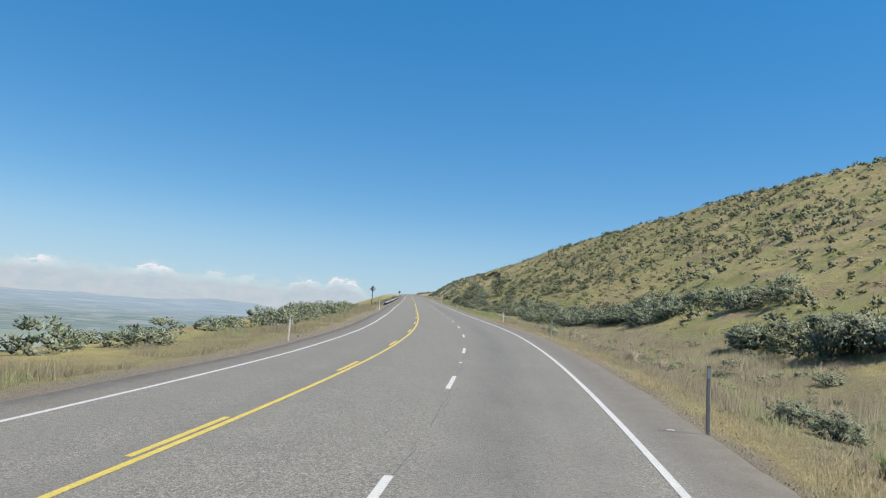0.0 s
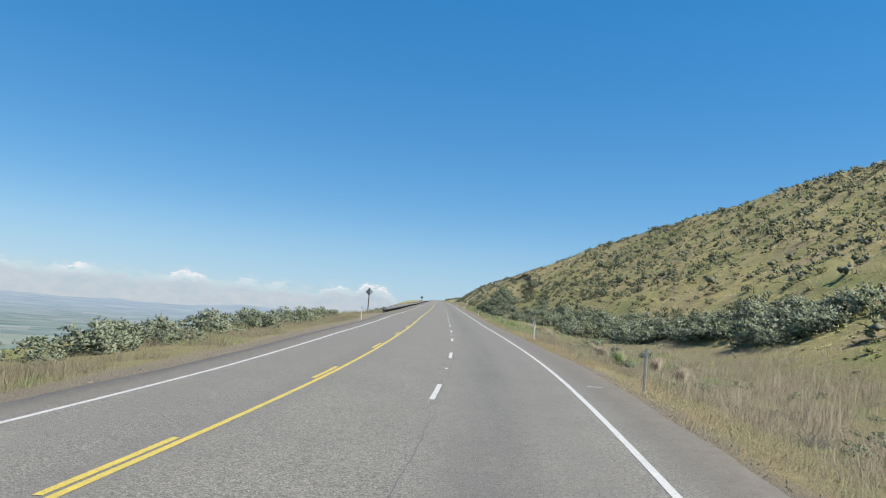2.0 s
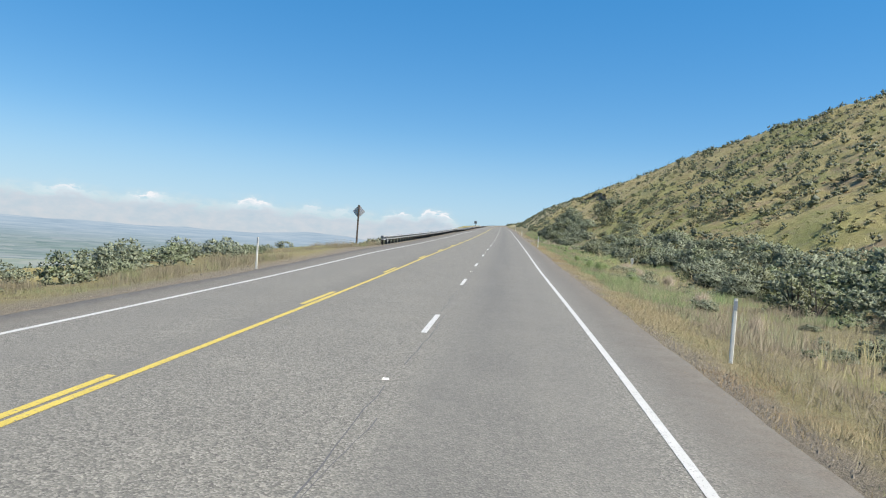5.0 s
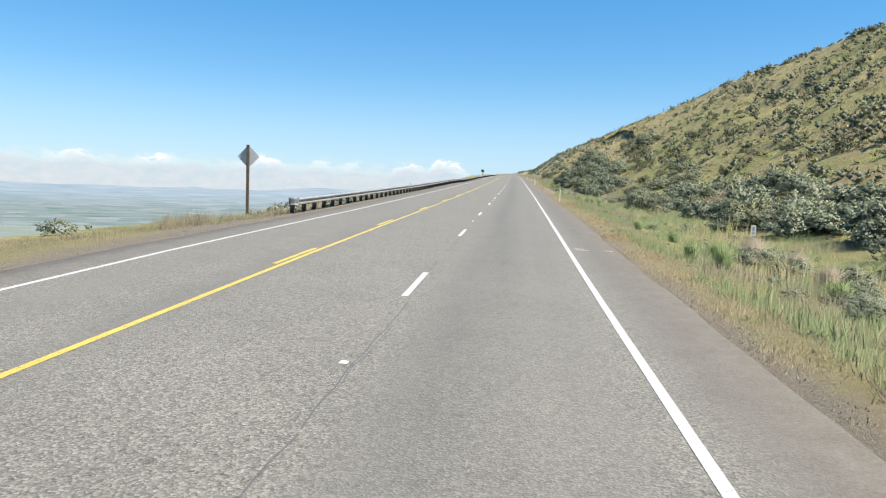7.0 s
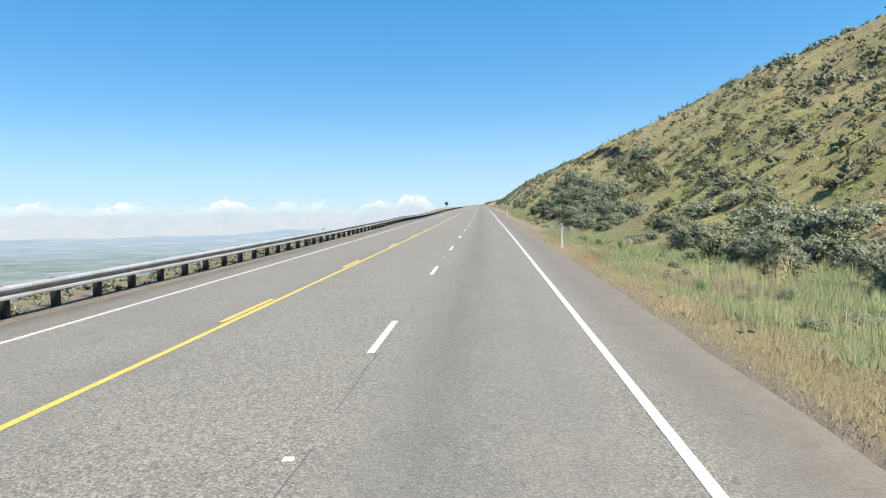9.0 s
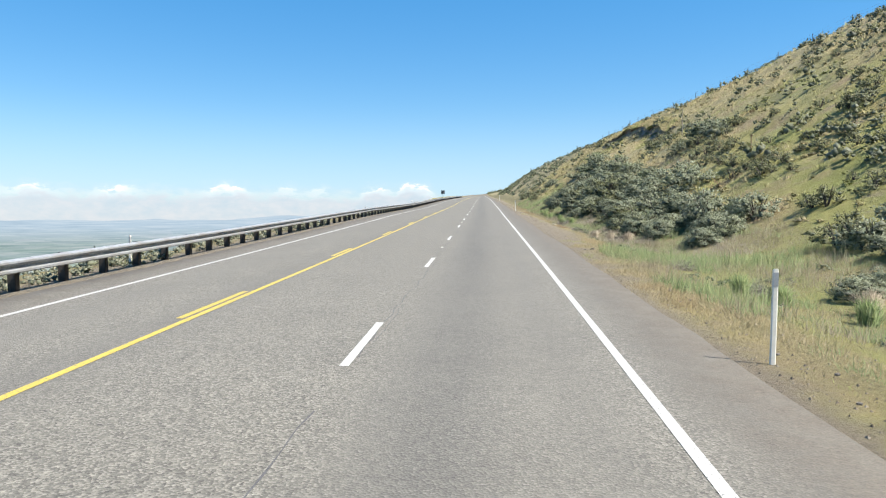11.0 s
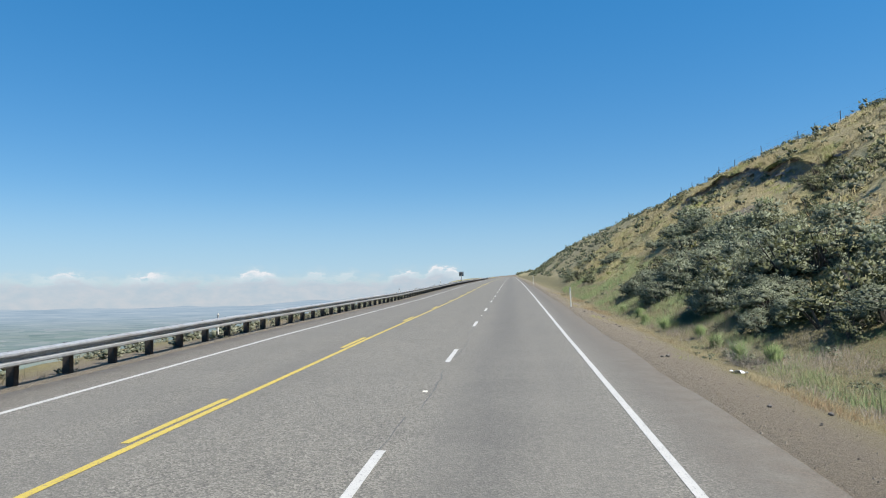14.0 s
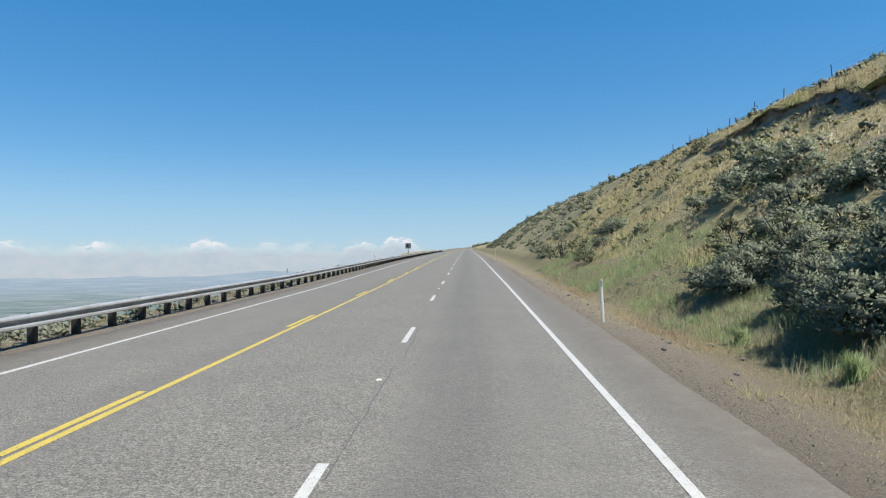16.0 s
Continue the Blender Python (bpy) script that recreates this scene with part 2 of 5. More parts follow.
def soil_and_grass():
    m, n, k, b = material("dry_hill_ground", 0.95)
    v = coords(n, k)
    tan_grass = stops(n, k, noise_tex(n, k, v, 1.6, 8, 0.7), [(0.25, (0.114, 0.090, 0.029)), (0.5, (0.231, 0.192, 0.067)), (0.75, (0.329, 0.281, 0.109))])
    green = stops(n, k, noise_tex(n, k, v, 2.1, 8, 0.7), [(0.25, (0.078, 0.083, 0.021)), (0.55, (0.161, 0.167, 0.043)), (0.8, (0.251, 0.248, 0.078))])
    patch = stops(n, k, noise_tex(n, k, v, 0.085, 6, 0.62), [(0.45, (0, 0, 0)), (0.63, (1, 1, 1))])
    col = mix(n, k, patch, tan_grass, green)
    col = mix(n, k, attr(n, "lush"), col, stops(n, k, noise_tex(n, k, v, 1.1, 8, 0.7), [(0.3, (0.101, 0.117, 0.021)), (0.55, (0.176, 0.197, 0.042)), (0.75, (0.267, 0.263, 0.091))]))
    rust = stops(n, k, noise_tex(n, k, v, 0.21, 6, 0.6), [(0.50, (0, 0, 0)), (0.64, (0.85, 0.85, 0.85))])
    col = mix(n, k, rust, col, stops(n, k, noise_tex(n, k, v, 2.6, 8, 0.7), [(0.3, (0.136, 0.091, 0.048)), (0.7, (0.273, 0.202, 0.110))]))
    soil = stops(n, k, noise_tex(n, k, v, 5, 8, 0.7), [(0.3, (0.112, 0.085, 0.055)), (0.7, (0.223, 0.182, 0.128))])
    bare = stops(n, k, noise_tex(n, k, v, 0.8, 8, 0.7), [(0.55, (0, 0, 0)), (0.68, (0.7, 0.7, 0.7))])
    col = mix(n, k, bare, col, soil)
    straw = stops(n, k, noise_tex(n, k, v, 1.3, 8, 0.72), [(0.28, (0.109, 0.086, 0.047)), (0.45, (0.238, 0.200, 0.108)), (0.6, (0.307, 0.266, 0.154)), (0.75, (0.357, 0.322, 0.215))])
    col = mix(n, k, mix(n, k, 0.5, attr(n, "dry"), stops(n, k, noise_tex(n, k, v, 0.3, 6), [(0.3, (0, 0, 0)), (0.6, (1, 1, 1))]), "OVERLAY"), col, straw)
    litter = stops(n, k, noise_tex(n, k, v, 7, 8, 0.78), [(0.28, (0.057, 0.044, 0.020)), (0.5, (0.143, 0.122, 0.054)), (0.72, (0.255, 0.225, 0.109))])
    col = mix(n, k, mix(n, k, 0.4, attr(n, "verge"), stops(n, k, noise_tex(n, k, v, 0.9, 6), [(0.3, (0, 0, 0)), (0.6, (1, 1, 1))]), "OVERLAY"), col, litter)
    gravel = stops(n, k, noise_tex(n, k, v, 24, 6, 0.8), [(0.25, (0.078, 0.061, 0.043)), (0.55, (0.150, 0.126, 0.090)), (0.8, (0.251, 0.222, 0.171))])
    g = mix(n, k, 0.55, attr(n, "gravel"), stops(n, k, noise_tex(n, k, v, 3, 6), [(0.3, (0, 0, 0)), (0.7, (1, 1, 1))]), "OVERLAY")
    col = mix(n, k, g, col, gravel)
    col = mix(n, k, attr(n, "bank"), col, stops(n, k, noise_tex(n, k, v, 1.5, 8, 0.7), [(0.3, (0.074, 0.055, 0.041)), (0.55, (0.167, 0.140, 0.110)), (0.75, (0.260, 0.247, 0.228))]))
    fields = n.new("ShaderNodeTexVoronoi")
    fields.distance = "CHEBYCHEV"
    fields.inputs["Scale"].default_value = 0.0042
    k.new(v, fields.inputs["Vector"])
    fcol = stops(n, k, fields.outputs["Color"], [(0.1, (0.093, 0.124, 0.090)), (0.4, (0.155, 0.169, 0.145)), (0.6, (0.105, 0.143, 0.114)), (0.9, (0.186, 0.189, 0.172))])
    col = mix(n, k, attr(n, "valley"), col, fcol)
    k.new(col, b.inputs["Base Color"])
    bump(n, k, b, noise_tex(n, k, v, 6, 8, 0.75), 0.9, 0.12)
    return m


def leaves(name, colours, glow=0.25, patch=None):
    """Foliage that varies leaf by leaf and lets some light through."""
    m, n, k, b = material(name, 0.7)
    geo = n.new("ShaderNodeNewGeometry")
    col = stops(n, k, geo.outputs["Random Per Island"], colours)
    v = coords(n, k) if patch else None
    for scale, start, colours_2 in patch or ():
        col = mix(n, k, stops(n, k, noise_tex(n, k, v, scale, 5, 0.6), [(start, (0, 0, 0)), (start + 0.1, (1, 1, 1))]), col,
                  stops(n, k, geo.outputs["Random Per Island"], colours_2))
    info = n.new("ShaderNodeObjectInfo")
    col = mix(n, k, 0.35, col, stops(n, k, info.outputs["Random"], [(0.0, (0.62, 0.62, 0.60)), (1.0, (1.0, 1.0, 1.0))]), "MULTIPLY")
    k.new(col, b.inputs["Base Color"])
    tr = n.new("ShaderNodeBsdfTranslucent")
    k.new(col, tr.inputs["Color"])
    ms = n.new("ShaderNodeMixShader")
    ms.inputs[0].default_value = glow
    k.new(b.outputs[0], ms.inputs[1])
    k.new(tr.outputs[0], ms.inputs[2])
    k.new(ms.outputs[0], n["Material Output"].inputs["Surface"])
    return m


ASPHALT = asphalt()
WHITE_PAINT = paint("white_road_paint", (0.43, 0.425, 0.40), 0.37)
YELLOW_PAINT = paint("yellow_road_paint", (0.45, 0.345, 0.060), 0.38)
GROUND = soil_and_grass()
PEBBLE = leaves("loose_pebbles", [(0.0, (0.087, 0.068, 0.048)), (0.5, (0.167, 0.137, 0.100)), (1.0, (0.260, 0.227, 0.179))], 0.0)
TAR = grain_material("crack_tar", (0.043, 0.044, 0.045), (0.093, 0.094, 0.097), 30)
WOOD_POST = grain_material("weathered_creosoted_wood", (0.028, 0.023, 0.019), (0.068, 0.058, 0.048), 14, 0.85, stain=(0.031, 0.026, 0.022))
SIGN_POST = grain_material("weathered_sign_post_wood", (0.068, 0.049, 0.034), (0.143, 0.107, 0.079), 12, 0.85, stain=(0.081, 0.058, 0.041))
ZINC = grain_material("galvanised_steel", (0.248, 0.260, 0.269), (0.360, 0.377, 0.393), 9, 0.5, 0.3, 0.1, 0.001, stain=(0.248, 0.240, 0.228))
ALU = grain_material("bare_aluminium_sheet", (0.42, 0.43, 0.44), (0.54, 0.55, 0.56), 6, 0.6, 0.1, 0.05, 0.001, stain=(0.36, 0.37, 0.39))
DARK_SIGN = grain_material("dull_dark_sign_back", (0.081, 0.098, 0.103), (0.130, 0.150, 0.159), 6, 0.6, 0.2, 0.05, 0.001)
POST_WHITE = grain_material("dusty_white_plastic", (0.60, 0.585, 0.53), (0.73, 0.715, 0.65), 16, 0.5, 0.0, 0.1, 0.001, stain=(0.55, 0.52, 0.44))
GREY_POST = grain_material("grey_plastic", (0.15, 0.145, 0.13), (0.25, 0.24, 0.215), 14, 0.7, 0.0, 0.15, 0.001, stain=(0.14, 0.12, 0.10))
TAN_POST = grain_material("tan_grey_plastic", (0.27, 0.255, 0.22), (0.40, 0.38, 0.33), 14, 0.7, 0.0, 0.15, 0.001, stain=(0.24, 0.21, 0.17))
REFLECTOR = grain_material("grey_reflective_sheet", (0.260, 0.280, 0.297), (0.341, 0.364, 0.386), 40, 0.35, 0.1, 0.05, 0.0005)
PALE_WOOD = grain_material("bleached_wood", (0.24, 0.21, 0.155), (0.40, 0.36, 0.28), 10, 0.85, stain=(0.22, 0.19, 0.14))
RUST = grain_material("rusty_steel", (0.062, 0.029, 0.017), (0.136, 0.065, 0.034), 20, 0.8)
STONE = grain_material("basalt_stone", (0.062, 0.055, 0.048), (0.174, 0.159, 0.145), 8, 0.9, 0.0, 0.6, 0.01)
LITTER = grain_material("white_litter", (0.521, 0.546, 0.563), (0.610, 0.640, 0.662), 10, 0.5)
STEM = grain_material("grey_shrub_bark", (0.043, 0.036, 0.029), (0.099, 0.085, 0.069), 20, 0.9)
# darker copy of the leaf colour, painting shade into the shrub cores
SAGE_SHADE = leaves("sage_core_shade", [(0.0, (0.066, 0.075, 0.044)), (1.0, (0.112, 0.124, 0.078))], 0.0)
SAGE = leaves("sage_leaves", [(0.0, (0.151, 0.176, 0.110)), (0.5, (0.196, 0.225, 0.149)), (1.0, (0.257, 0.288, 0.203))], 0.32, [(0.45, 0.52, [(0.0, (0.131, 0.162, 0.077)), (0.5, (0.171, 0.207, 0.106)), (1.0, (0.225, 0.261, 0.149))])])
DARK_SHRUB = leaves("bitterbrush_leaves", [(0.0, (0.095, 0.106, 0.046)), (0.5, (0.130, 0.144, 0.066)), (1.0, (0.178, 0.192, 0.098))], 0.25, [(0.3, 0.58, [(0.0, (0.105, 0.086, 0.052)), (0.5, (0.148, 0.122, 0.076)), (1.0, (0.20, 0.165, 0.105))])])
SLOPE_SHRUB = leaves("hillside_sage_leaves", [(0.0, (0.105, 0.122, 0.060)), (0.5, (0.142, 0.162, 0.085)), (1.0, (0.190, 0.210, 0.125))], 0.25, [(0.3, 0.55, [(0.0, (0.12, 0.12, 0.05)), (1.0, (0.20, 0.195, 0.095))])])
OLIVE = [(0.0, (0.103, 0.118, 0.029)), (0.5, (0.181, 0.199, 0.057)), (1.0, (0.278, 0.284, 0.101))]
PALE_GREEN = [(0.0, (0.090, 0.112, 0.038)), (0.5, (0.160, 0.191, 0.074)), (1.0, (0.234, 0.266, 0.129))]
RUSSET = [(0.0, (0.134, 0.086, 0.041)), (0.5, (0.218, 0.151, 0.073)), (1.0, (0.298, 0.224, 0.117))]
STRAW = [(0.0, (0.101, 0.081, 0.046)), (0.5, (0.153, 0.132, 0.080)), (1.0, (0.207, 0.185, 0.129))]
DRY_BLADE = leaves("dry_grass_blades", STRAW, 0.2, [(0.45, 0.53, PALE_GREEN), (0.35, 0.60, RUSSET)])
GOLD_BLADE = leaves("golden_edge_grass", [(0.0, (0.175, 0.140, 0.066)), (0.5, (0.252, 0.208, 0.108)), (1.0, (0.335, 0.288, 0.175))], 0.2, [(0.9, 0.60, PALE_GREEN), (0.12, 0.52, RUSSET)])
HILL_STRAW = [(0.0, (0.172, 0.145, 0.068)), (0.5, (0.258, 0.222, 0.108)), (1.0, (0.345, 0.305, 0.17))]
HILL_BLADE = leaves("hill_bunch_grass", HILL_STRAW, 0.2, [(0.085, 0.46, OLIVE), (0.22, 0.57, RUSSET)])
STRAW_BLADE = leaves("straw_bunch_grass", HILL_STRAW, 0.2, [(0.3, 0.50, OLIVE), (0.24, 0.60, RUSSET)])
GREEN_BLADE = leaves("green_grass_blades", [(0.0, (0.075, 0.118, 0.036)), (0.5, (0.128, 0.184, 0.064)), (1.0, (0.205, 0.256, 0.112))], 0.2, [(0.6, 0.5, PALE_GREEN)])
DEAD_BLADE = leaves("bleached_dead_grass", [(0.0, (0.134, 0.113, 0.086)), (0.5, (0.203, 0.175, 0.135)), (1.0, (0.276, 0.248, 0.200))], 0.2, [(0.5, 0.56, PALE_GREEN)])
DULL_BLADE = leaves("dull_tan_grass", [(0.0, (0.088, 0.071, 0.046)), (0.5, (0.150, 0.123, 0.080)), (1.0, (0.220, 0.186, 0.131))], 0.15, [(0.5, 0.52, [(0.0, (0.099, 0.114, 0.052)), (1.0, (0.236, 0.250, 0.131))])])
TUSSOCK_GREEN = leaves("dark_green_blades", [(0.0, (0.054, 0.091, 0.025)), (0.5, (0.108, 0.166, 0.049)), (1.0, (0.216, 0.267, 0.099))], 0.15)
PALE_TUFT = leaves("pale_dead_blades", [(0.0, (0.16, 0.13, 0.09)), (0.5, (0.24, 0.20, 0.145)), (1.0, (0.33, 0.285, 0.21))], 0.15)
WEED = leaves("grey_weeds", [(0.0, (0.124, 0.130, 0.090)), (0.5, (0.211, 0.215, 0.152)), (1.0, (0.322, 0.325, 0.241))], 0.25)
GREY_TWIG = leaves("dead_shrub_twigs", [(0.0, (0.124, 0.107, 0.086)), (1.0, (0.285, 0.260, 0.221))], 0.1)


# ---- mesh helpers ----
def from_arrays(name, verts, faces, mat, parent=None, smooth=False, normals=None):
    """One mesh object from vertex and face arrays (faces all of one size), with soft normals where given."""
    smooth = smooth or normals is not None
    me = bpy.data.meshes.new(name)
    verts, faces = np.asarray(verts, np.float32), np.asarray(faces, np.int32)
    n, w = faces.shape
    me.vertices.add(len(verts))
    me.vertices.foreach_set("co", verts.ravel())
    me.loops.add(n * w)
    me.loops.foreach_set("vertex_index", faces.ravel())
    me.polygons.add(n)
    me.polygons.foreach_set("loop_start", np.arange(0, n * w, w, dtype=np.int32))
    me.polygons.foreach_set("loop_total", np.full(n, w, np.int32))
    me.polygons.foreach_set("use_smooth", np.full(n, smooth, bool))
    me.update(calc_edges=True)
    if normals is not None:
        me.normals_split_custom_set_from_vertices(np.asarray(normals, np.float32))
    me.materials.append(mat)
    ob = new(name, me)
    ob.parent = parent
    return ob


def part(name, bm, mat, parent=None, label="", smooth=False):
    """Links a bmesh as one mesh object."""
    me = bpy.data.meshes.new(name)
    if smooth:
        for f in bm.faces:
            f.smooth = True
    bm.to_mesh(me)
    bm.free()
    me.materials.append(mat)
    ob = new(name, me)
    ob.parent = parent
    return tagged(ob, label) if label else ob


def thing(name, s, l, label, category, group="", turn=0.0, lift=0.0):
    """An empty at a place on the ground, which parents the parts of a thing."""
    x, y, z = at(s, l)
    ob = new(name)
    ob.empty_display_size = 0.2
    ob.matrix_world = pose(float(x), float(y), float(z) + lift, 0, 0, math.degrees(float(np.interp(s, SG, HEAD))) + turn)
    return tagged(ob, label, category, group)


def box(bm, x0, x1, y0, y1, z0, z1, bevel=0.0):
    made = bmesh.ops.create_cube(bm, size=1.0)["verts"]
    for v in made:
        v.co = Vector(((x0 + x1) / 2 + v.co.x * (x1 - x0), (y0 + y1) / 2 + v.co.y * (y1 - y0), (z0 + z1) / 2 + v.co.z * (z1 - z0)))
    if bevel:
        edges = list({e for v in made for e in v.link_edges})
        bmesh.ops.bevel(bm, geom=edges, offset=bevel, segments=2, affect="EDGES")
    return bm


def ribbon(name, s0, s1, l0, l1, mat, parent, step=2.0, lift=0.006, wobble=0.0, seed=0, bend=((0,), (0.0,))):
    """A flat strip on the pavement between two offsets."""
    s = np.linspace(s0, s1, max(2, int((s1 - s0) / step) + 1))
    a = l0 + np.interp(s, *bend) + wobble * waves(s, s * 0, 0.7, seed) + wobble * 2 * waves(s, s * 0, 4.1, seed + 1)
    b = a + (l1 - l0) * (1 if not wobble else 0.6 + 0.5 * np.abs(waves(s, s * 0, 0.5, seed + 2)))
    rows = [np.stack([*plan(s, q), paved(s, q) + lift], -1) for q in (a, b)]
    n = len(s)
    i = np.arange(n - 1)
    return from_arrays(name, np.concatenate(rows), np.stack([i, i + n, i + n + 1, i + 1], -1), mat, parent)


# ---- ground: one sheet to the horizon ----
def spread(dense, reach, first, growth):
    out, step, v = [], first, dense
    while v < reach:
        v += step
        step *= growth
        out.append(min(v, reach))
    return out


def build_ground():
    right = list(np.arange(49, 110, 1.0)) + spread(110, 4950, 1.6, 1.14)
    left = [-30 - v for v in spread(0, 4900, 1.5, 1.13)]
    xs = np.array(sorted(left) + list(np.arange(-30, 48.3, 0.65)) + right)
    ahead = spread(345, 4950, 3, 1.14)
    back = [-60 - v for v in spread(0, 3500, 4, 1.3)]
    ys = np.array(sorted(back) + list(np.arange(-60, 345.1, 1.4)) + ahead)
    X, Y = np.meshgrid(xs, ys)
    x, y = X.ravel(), Y.ravel()
    s, l = road_coords(x, y)
    z = ground_z(s, l, x, y)
    nx, ny = len(xs), len(ys)
    i, j = np.meshgrid(np.arange(nx - 1), np.arange(ny - 1))
    a = (j * nx + i).ravel()
    ob = from_arrays("ground", np.stack([x, y, z], -1), np.stack([a, a + 1, a + nx + 1, a + nx], -1), GROUND, smooth=True)
    wide = 0.9 + 2.4 * ramp(s, 158, 180) * (1 - 0.4 * ramp(s, 240, 300)) + 0.35 * waves(s, l, 6, 11)
    gravel = np.where(l > 0, 1 - ramp(l - EDGE_R, wide * 0.35, wide), 1 - ramp(EDGE_L - l, 0.7 + 0.8 * ramp(s, 95, 112), 1.6 + 1.6 * ramp(s, 95, 112)))
    me = ob.data
    for name, v in (("gravel", gravel), ("dry", ramp(s, 185, 225) * ramp(l, 8, 11) * 0.6), ("valley", ramp(-z, 45, 110)), ("verge", np.where(l > 0, (0.9 - 0.6 * ramp(s, 84, 96) * (1 - ramp(s, 160, 172)) * ramp(l, 7.0, 8.0)) * ramp(l, 5.8, 6.6) * (1 - ramp(l - np.interp(s, *TOE), -0.5, 2.5)), 0.6 * ramp(-l, 8.8, 9.6) * (1 - ramp(-l, 12, 15)))), ("lush", 0.6 * ramp(s, 84, 96) * (1 - ramp(s, 160, 172)) * ramp(l, 7.0, 8.0) * (1 - ramp(l, 14, 18)) + 0.38 * ramp(s, 140, 165) * (1 - ramp(s, 194, 212)) * ramp(l, 9, 14) * (1 - ramp(l, 24, 36))),
                    ("bank", bank_weight(s) * ramp(l - bank_line(s), -2.2, -1.2) * (1 - ramp(l - bank_line(s), -0.2, 0.2)) + 0.9 * np.exp(-((s - 232.5) / 3.2) ** 2 - ((l - 20.4) / 1.1) ** 2))):
        me.attributes.new(name, "FLOAT", "POINT").data.foreach_set("value", v.astype(np.float32))
    return tagged(ob, "dry grassy hillside and verge falling to a farmed valley", "ground", kind="structure")


build_ground()


# ---- road ----
def build_road():
    s = np.concatenate([np.arange(-115, -20, 5.0), np.arange(-20, 330, 1.0), np.arange(330, 1100, 5.0)])
    offs = np.array([EDGE_L, -7.6, -6.9, -5.2, -3.45, -1.7, 0, 1.0, 1.85, 2.8, 3.75, 4.5, EDGE_R])
    rows = []
    lat = []
    ragged = [0.05 * waves(s, s * 0, 1.6, 21) + 0.05 * waves(s, s * 0, 5, 22), 0.05 * waves(s, s * 0, 1.6, 23) + 0.06 * waves(s, s * 0, 6, 24)]
    for n, o in enumerate(offs):
        q = o + (ragged[0] if n == 0 else ragged[1] if n == len(offs) - 1 else 0 * s)
        rows.append(np.stack([*plan(s, q), paved(s, q)], -1))
        lat.append((q - EDGE_L) / (EDGE_R - EDGE_L))
    # a turned-down edge gives the mat its thickness
    for n, o in ((0, -0.12), (len(offs) - 1, 0.12)):
        q = offs[n] + o + (ragged[0] if n == 0 else ragged[1])
        rows.append(np.stack([*plan(s, q), paved(s, q) - 0.12], -1))
        lat.append(0 * s + (0 if n == 0 else 1))
    order = [len(offs)] + list(range(len(offs))) + [len(offs) + 1]
    n = len(s)
    faces = []
    i = np.arange(n - 1)
    for a, b in zip(order[:-1], order[1:]):
        faces.append(np.stack([a * n + i, b * n + i, b * n + i + 1, a * n + i + 1], -1))
    ob = from_arrays("road", np.concatenate(rows), np.concatenate(faces), ASPHALT, smooth=True)
    ob.data.attributes.new("lat", "FLOAT", "POINT").data.foreach_set("value", np.concatenate(lat).astype(np.float32))
    return tagged(ob, "three-lane chip-sealed grey asphalt road climbing a grade", "road", kind="structure")


ROAD = build_road()
W_LINE = 0.065
ribbon("edge_line", -100, 1000, 3.735 - W_LINE, 3.735 + W_LINE, WHITE_PAINT, ROAD, bend=((60, 95, 165, 195), (0.0, -0.06, -0.055, -0.025)))
ribbon("edge_line", -100, 1000, -6.885 - W_LINE, -6.885 + W_LINE, WHITE_PAINT, ROAD)
ribbon("solid_yellow_line", -100, 1000, -3.43 - W_LINE, -3.43 + W_LINE, YELLOW_PAINT, ROAD)
DASH_0, PERIOD, DASH = 11.94, 12.19, 3.05
for k in range(-6, 80):
    mid = DASH_0 + PERIOD * k
    ribbon("lane_dash", mid - DASH / 2, mid + DASH / 2, -W_LINE, W_LINE, WHITE_PAINT, ROAD, 0.8)
    mid = 51.8 + PERIOD * (k - 4)
    ribbon("broken_yellow_dash", mid - 1.7, mid + 1.7, -3.63 - W_LINE, -3.63 + W_LINE, YELLOW_PAINT, ROAD, 0.8)
for n, a in enumerate(range(-30, 330, 7)):
    b = 4.5 + 3.2 * abs(float(waves(a, 0, 1.3, 3)))
    off = 0.06 * (n % 3 - 1) + 0.1
    ribbon("joint_crack", a, a + b, off - 0.012, off + 0.012, TAR, ROAD, 0.12, 0.003, 0.035, 31 + n)
    if n % 2:
        ribbon("joint_crack", a + 1, a + b * 0.7, off + 0.07, off + 0.085, TAR, ROAD, 0.12, 0.003, 0.045, 81 + n)
# painted survey ticks on the shoulder
for s0, a, b in ((105.2, 3.95, 4.35), (105.5, 3.9, 4.2), (105.3, 4.85, 5.1), (39.0, 4.3, 4.75), (5.9, 4.55, 4.7)):
    ribbon("painted_tick", s0, s0 + 0.09, a, b, WHITE_PAINT, ROAD, 0.05)


# ---- raised lane markers ----
def marker_bm():
    bm = bmesh.new()
    v = [bm.verts.new(p) for p in ((-.05, -.05, 0), (.05, -.05, 0), (.05, .05, 0), (-.05, .05, 0), (-.04, -.025, .018), (.04, -.025, .018), (.04, .025, .018), (-.04, .025, .018))]
    for f in ((4, 5, 6, 7), (0, 1, 5, 4), (1, 2, 6, 5), (2, 3, 7, 6), (3, 0, 4, 7)):
        bm.faces.new([v[q] for q in f])
    return bm


